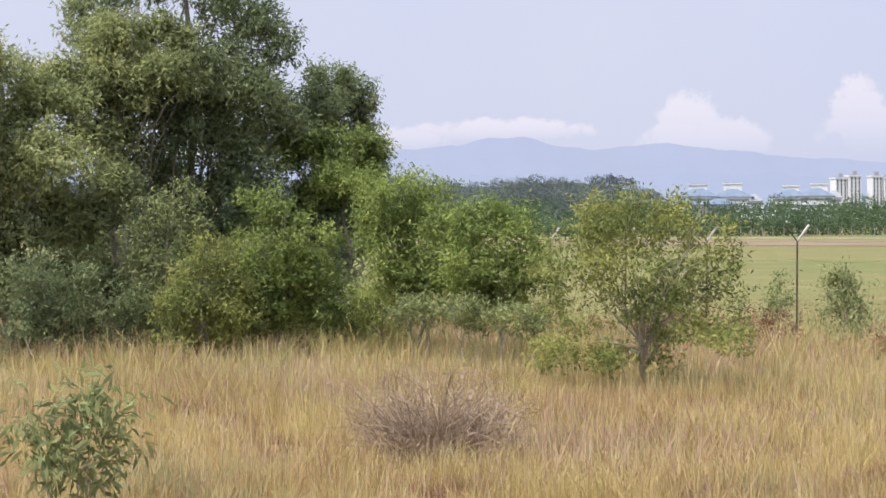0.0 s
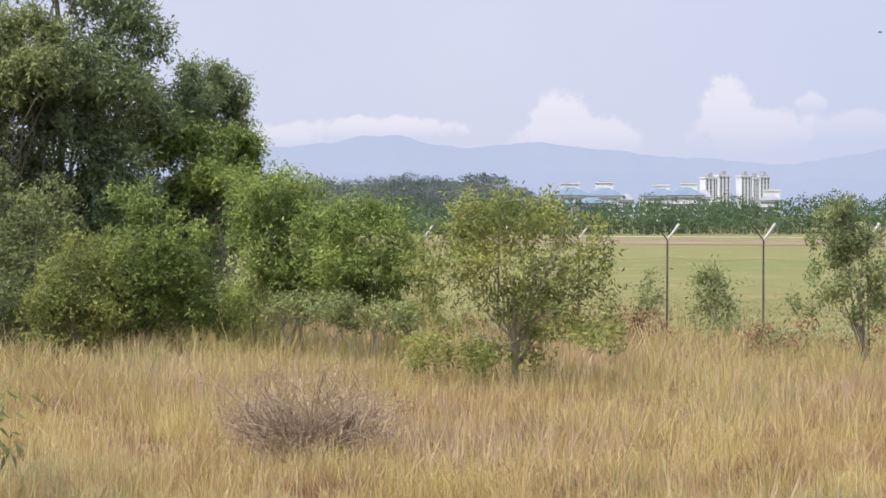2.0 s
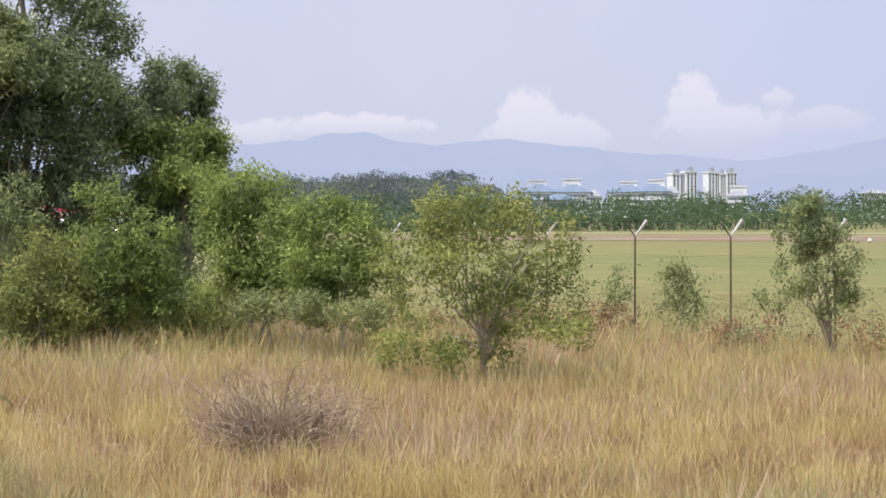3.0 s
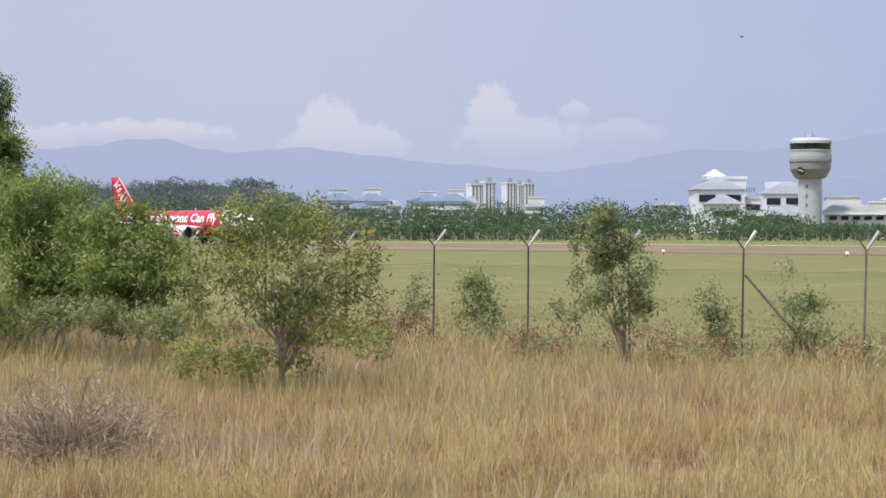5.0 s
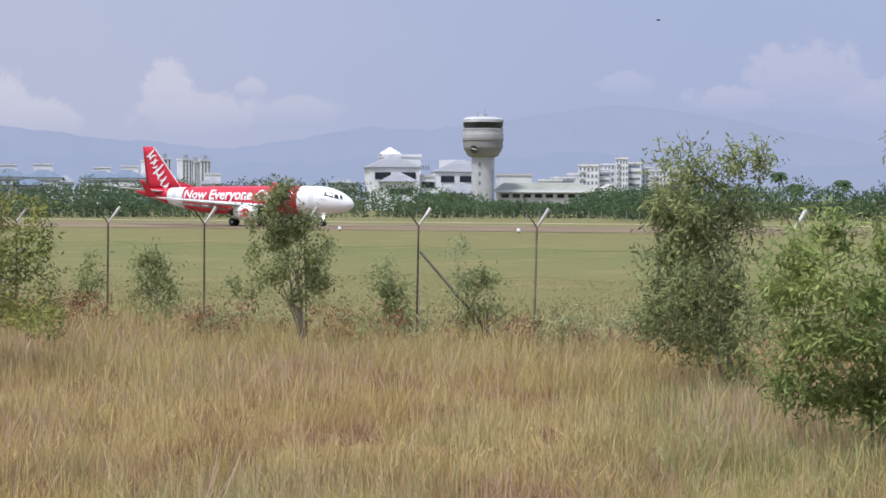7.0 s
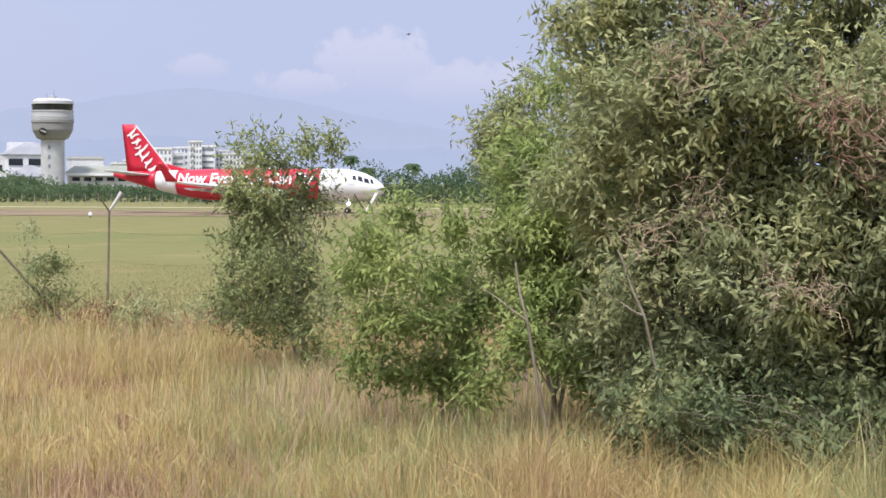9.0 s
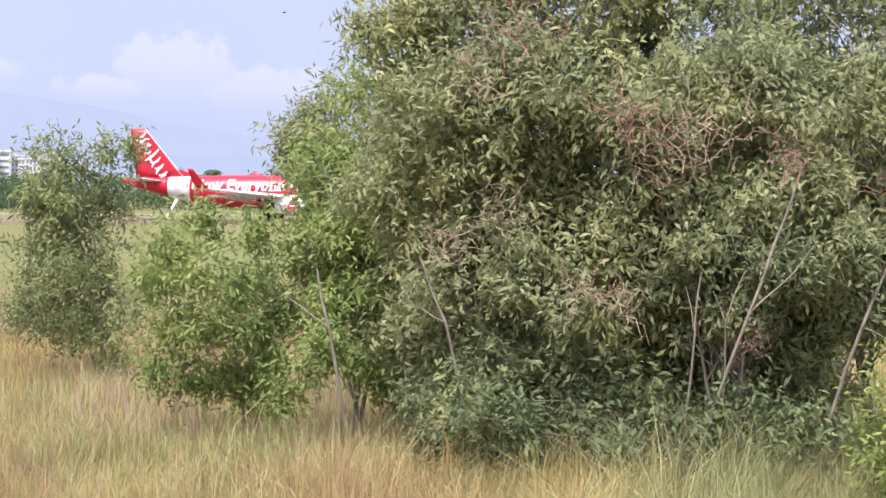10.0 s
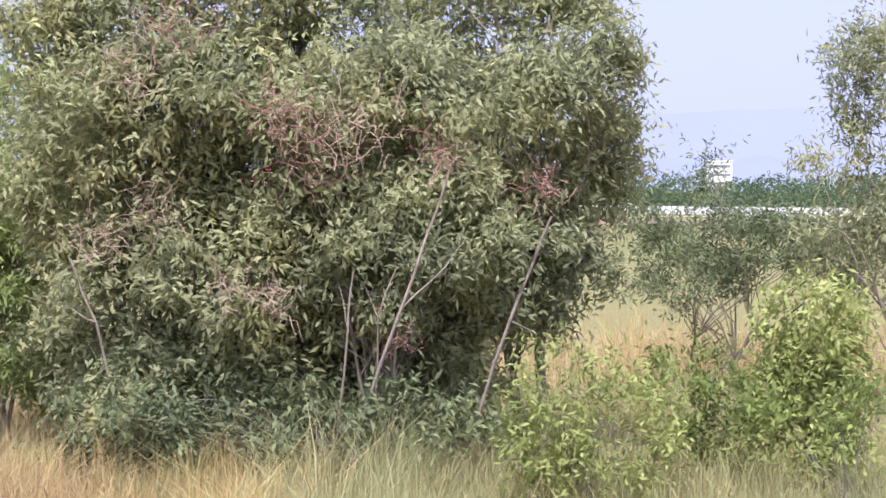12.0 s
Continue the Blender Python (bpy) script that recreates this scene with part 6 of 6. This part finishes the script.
def build_grass():
    rng = np.random.default_rng(90)
    for name, n, d0, d1, w in (("tall_grass", 190000, 16.5, 27.0, 0.0085), ("tall_grass", 250000, 27.0, 42.0, 0.0125), ("tall_grass", 170000, 42.0, 70.0, 0.02)):
        # tufts: many blades from one foot, leaning the same way
        each = 15
        feet = scatter(rng, n // each, d0, d1, -33, 55)
        p = np.repeat(feet, each, 0) + rng.normal(0, 0.075, (n // each * each, 2))
        tuft = np.repeat(rng.uniform(0.5, 1.35, n // each) * (0.55 + 0.75 * rolling(feet, 2.2, 8)), each)
        keep = beyond(p) < rng.normal(2.0, 1.2, len(p))
        p, tuft = p[keep], tuft[keep]
        far = np.hypot(p[:, 0], p[:, 1])
        hgt = (0.38 + 0.34 * rolling(p, 6.0, 1) + 0.3 * np.clip((far - 34) / 12, 0, 1)) * tuft * rng.uniform(0.5, 1.15, len(p))
        az = np.degrees(np.arctan2(p[:, 0], p[:, 1])) + rng.normal(0, 1.5, len(p))
        hgt[np.hypot(p[:, 0] - DEAD_BUSH[0], p[:, 1] - DEAD_BUSH[1] + 0.4) < 1.4] *= 0.55
        straw = (az > 20) & (az < 34) & (far < 22.5)
        hgt[straw] *= 1.8
        hgt[(az > 33) & (far < 24)] *= 1.45
        green = (az > 33) & (far < 34) & (rng.random(len(p)) < 0.8)
        green |= (rolling(p, 3.2, 5) > rng.normal(0.8, 0.08, len(p))) & (rng.random(len(p)) < 0.45)
        green |= (az > 12) & (az < 24) & (far > 23) & (far < 36) & (rng.random(len(p)) < 0.6)
        green |= (far > rng.normal(41, 4, len(p))) & (rng.random(len(p)) < 0.35)
        green |= (far < rng.normal(22.5, 1.5, len(p))) & (rolling(p, 2.6, 12) > 0.45) & (rng.random(len(p)) < 0.4)
        russet = (rolling(p, 1.3, 9) > rng.normal(0.6, 0.07, len(p))) & ~green & (far < 42)
        for haz, hd, hr in HOLLOWS:
            hx, hy = hd * math.sin(radians(haz)), hd * math.cos(radians(haz))
            russet |= np.hypot(p[:, 0] - hx, (p[:, 1] - hy) * 0.6) < hr * rng.uniform(0.7, 1.1, len(p))
        hgt[russet] *= 0.6
        for sel, mat, lab in ((~green & ~russet, GRASS, "tall dry golden grass in tufts"), (russet, GRASS_RUSSET, "low russet grass in hollows"), (green, GRASS_GREEN, "fresh green grass between dry tufts")):
            if sel.any():
                k = int(sel.sum())
                v, q = blades(rng, k, p[sel], hgt[sel], rng.uniform(0.5, 1.5, k) * w, 0.46, 0.3, d0 > 20)
                tagged(put(name, sheet(v, q), mat), lab, "grass", kind="stuff")
    # pinkish seed heads above the blades
    p = scatter(rng, 40000, 16, 58, -33, 32)
    keep = (rolling(p, 5.0, 3) > rng.normal(0.66, 0.12, len(p))) & (beyond(p) < 0)
    p = p[keep]
    n = len(p)
    v, q = blades(rng, n, p, 0.55 + 0.45 * rng.random(n), 0.007 + 0.0005 * np.hypot(p[:, 0], p[:, 1]), 0.25, 0.5, True)
    tagged(put("seed_heads", sheet(v, q), PLUME), "pinkish brown feathery grass seed heads", "grass", kind="stuff")
    # pale dry stalks standing out of the tufts
    p = scatter(rng, 26000, 16.5, 44, -33, 50)
    keep = (rolling(p, 3.1, 15) > rng.normal(0.45, 0.15, len(p))) & (beyond(p) < 0)
    p = p[keep]
    n = len(p)
    v, q = blades(rng, n, p, 0.45 + 0.5 * rng.random(n), 0.004 + 0.00022 * np.hypot(p[:, 0], p[:, 1]), 0.22, 0.25, True)
    tagged(put("dry_stalks", sheet(v, q), STALK), "pale straw stalks in dry grass", "grass", kind="stuff")
    # field grass beyond the fence, shorter with every metre
    p = scatter(rng, 70000, 44, 92, -16, 28)
    p = p[beyond(p) > 0.5]
    n = len(p)
    d = np.hypot(p[:, 0], p[:, 1])
    tall = (0.08 + 0.12 * rolling(p, 9.0, 4)) * rng.uniform(0.5, 1.3, n) * np.clip((94 - d) / 40, 0.04, 1)
    v, q = blades(rng, n, p, tall, 0.0005 * d, 0.6, 0.4, True)
    tagged(put("field_grass", sheet(v, q), GRASS_FIELD), "short yellow-green grass of the airfield", "grass", kind="stuff")


build_ground()
build_runway()
build_ridges()
build_woods()
control_tower()
terminal()
hangar()
far_town()
long_wall()
far_fence()
for paz, pd, ph, ps in ((15.0, 470, 8.0, 1), (16.75, 440, 10.3, 2), (17.3, 430, 7.5, 3), (14.2, 460, 7.5, 4), (18.6, 445, 8.5, 5)):
    palm(paz, pd, ph, ps)
plane_thing, plane_wheels = airliner()
bird_thing, bird_wings = bird()
build_fence()
build_plants()
build_dead_bush()
fence_scrub()
for i, (tx, ty, tz, tr) in enumerate(TWIGS):
    dead_twigs((tx, ty, tz), tr, 48, 100 + i, TWIG_RED if i % 2 else TWIG_DEAD)
leaning_stems()
build_grass()


def motions():
    # the landing run: braking along the runway's middle line
    way, turn = RUN_WAY, 90.0 - RUN_AZ
    rows = []
    for i in range(25):
        u = i / 2 - 7.0
        p = RUN + way * (36.05 * u - 1.392 * u * u)
        rows.append((i / 2, pose(p.x, p.y, p.z + 0.06, 0, 0, turn)))
    walk(plane_thing, rows)
    for w in plane_wheels:
        place = w.location.copy()
        walk(w, [(i / 10, pose(*place, 0, (i * 80.0) % 360.0, 0)) for i in range(121)])
    track = ((0.0, 0.2, 5.6), (2.5, 3.2, 5.45), (4.5, 5.4, 5.6), (5.5, 6.6, 5.62), (6.0, 9.7, 5.17), (6.5, 11.5, 5.7), (8.5, 17.7, 4.27), (9.5, 19.4, 5.1), (10.5, 22.5, 5.6), (12.0, 27.0, 6.2))
    walk(bird_thing, [(t, pose(*bearing(az, 150, EYE + 150 * math.tan(radians(el))), 0, 0, -20)) for t, az, el in track])
    for w, s in bird_wings:
        walk(w, [(k * 0.25, pose(0, 0, 0, s * (25 if k % 2 else -8), 0, 0)) for k in range(49)])


motions()
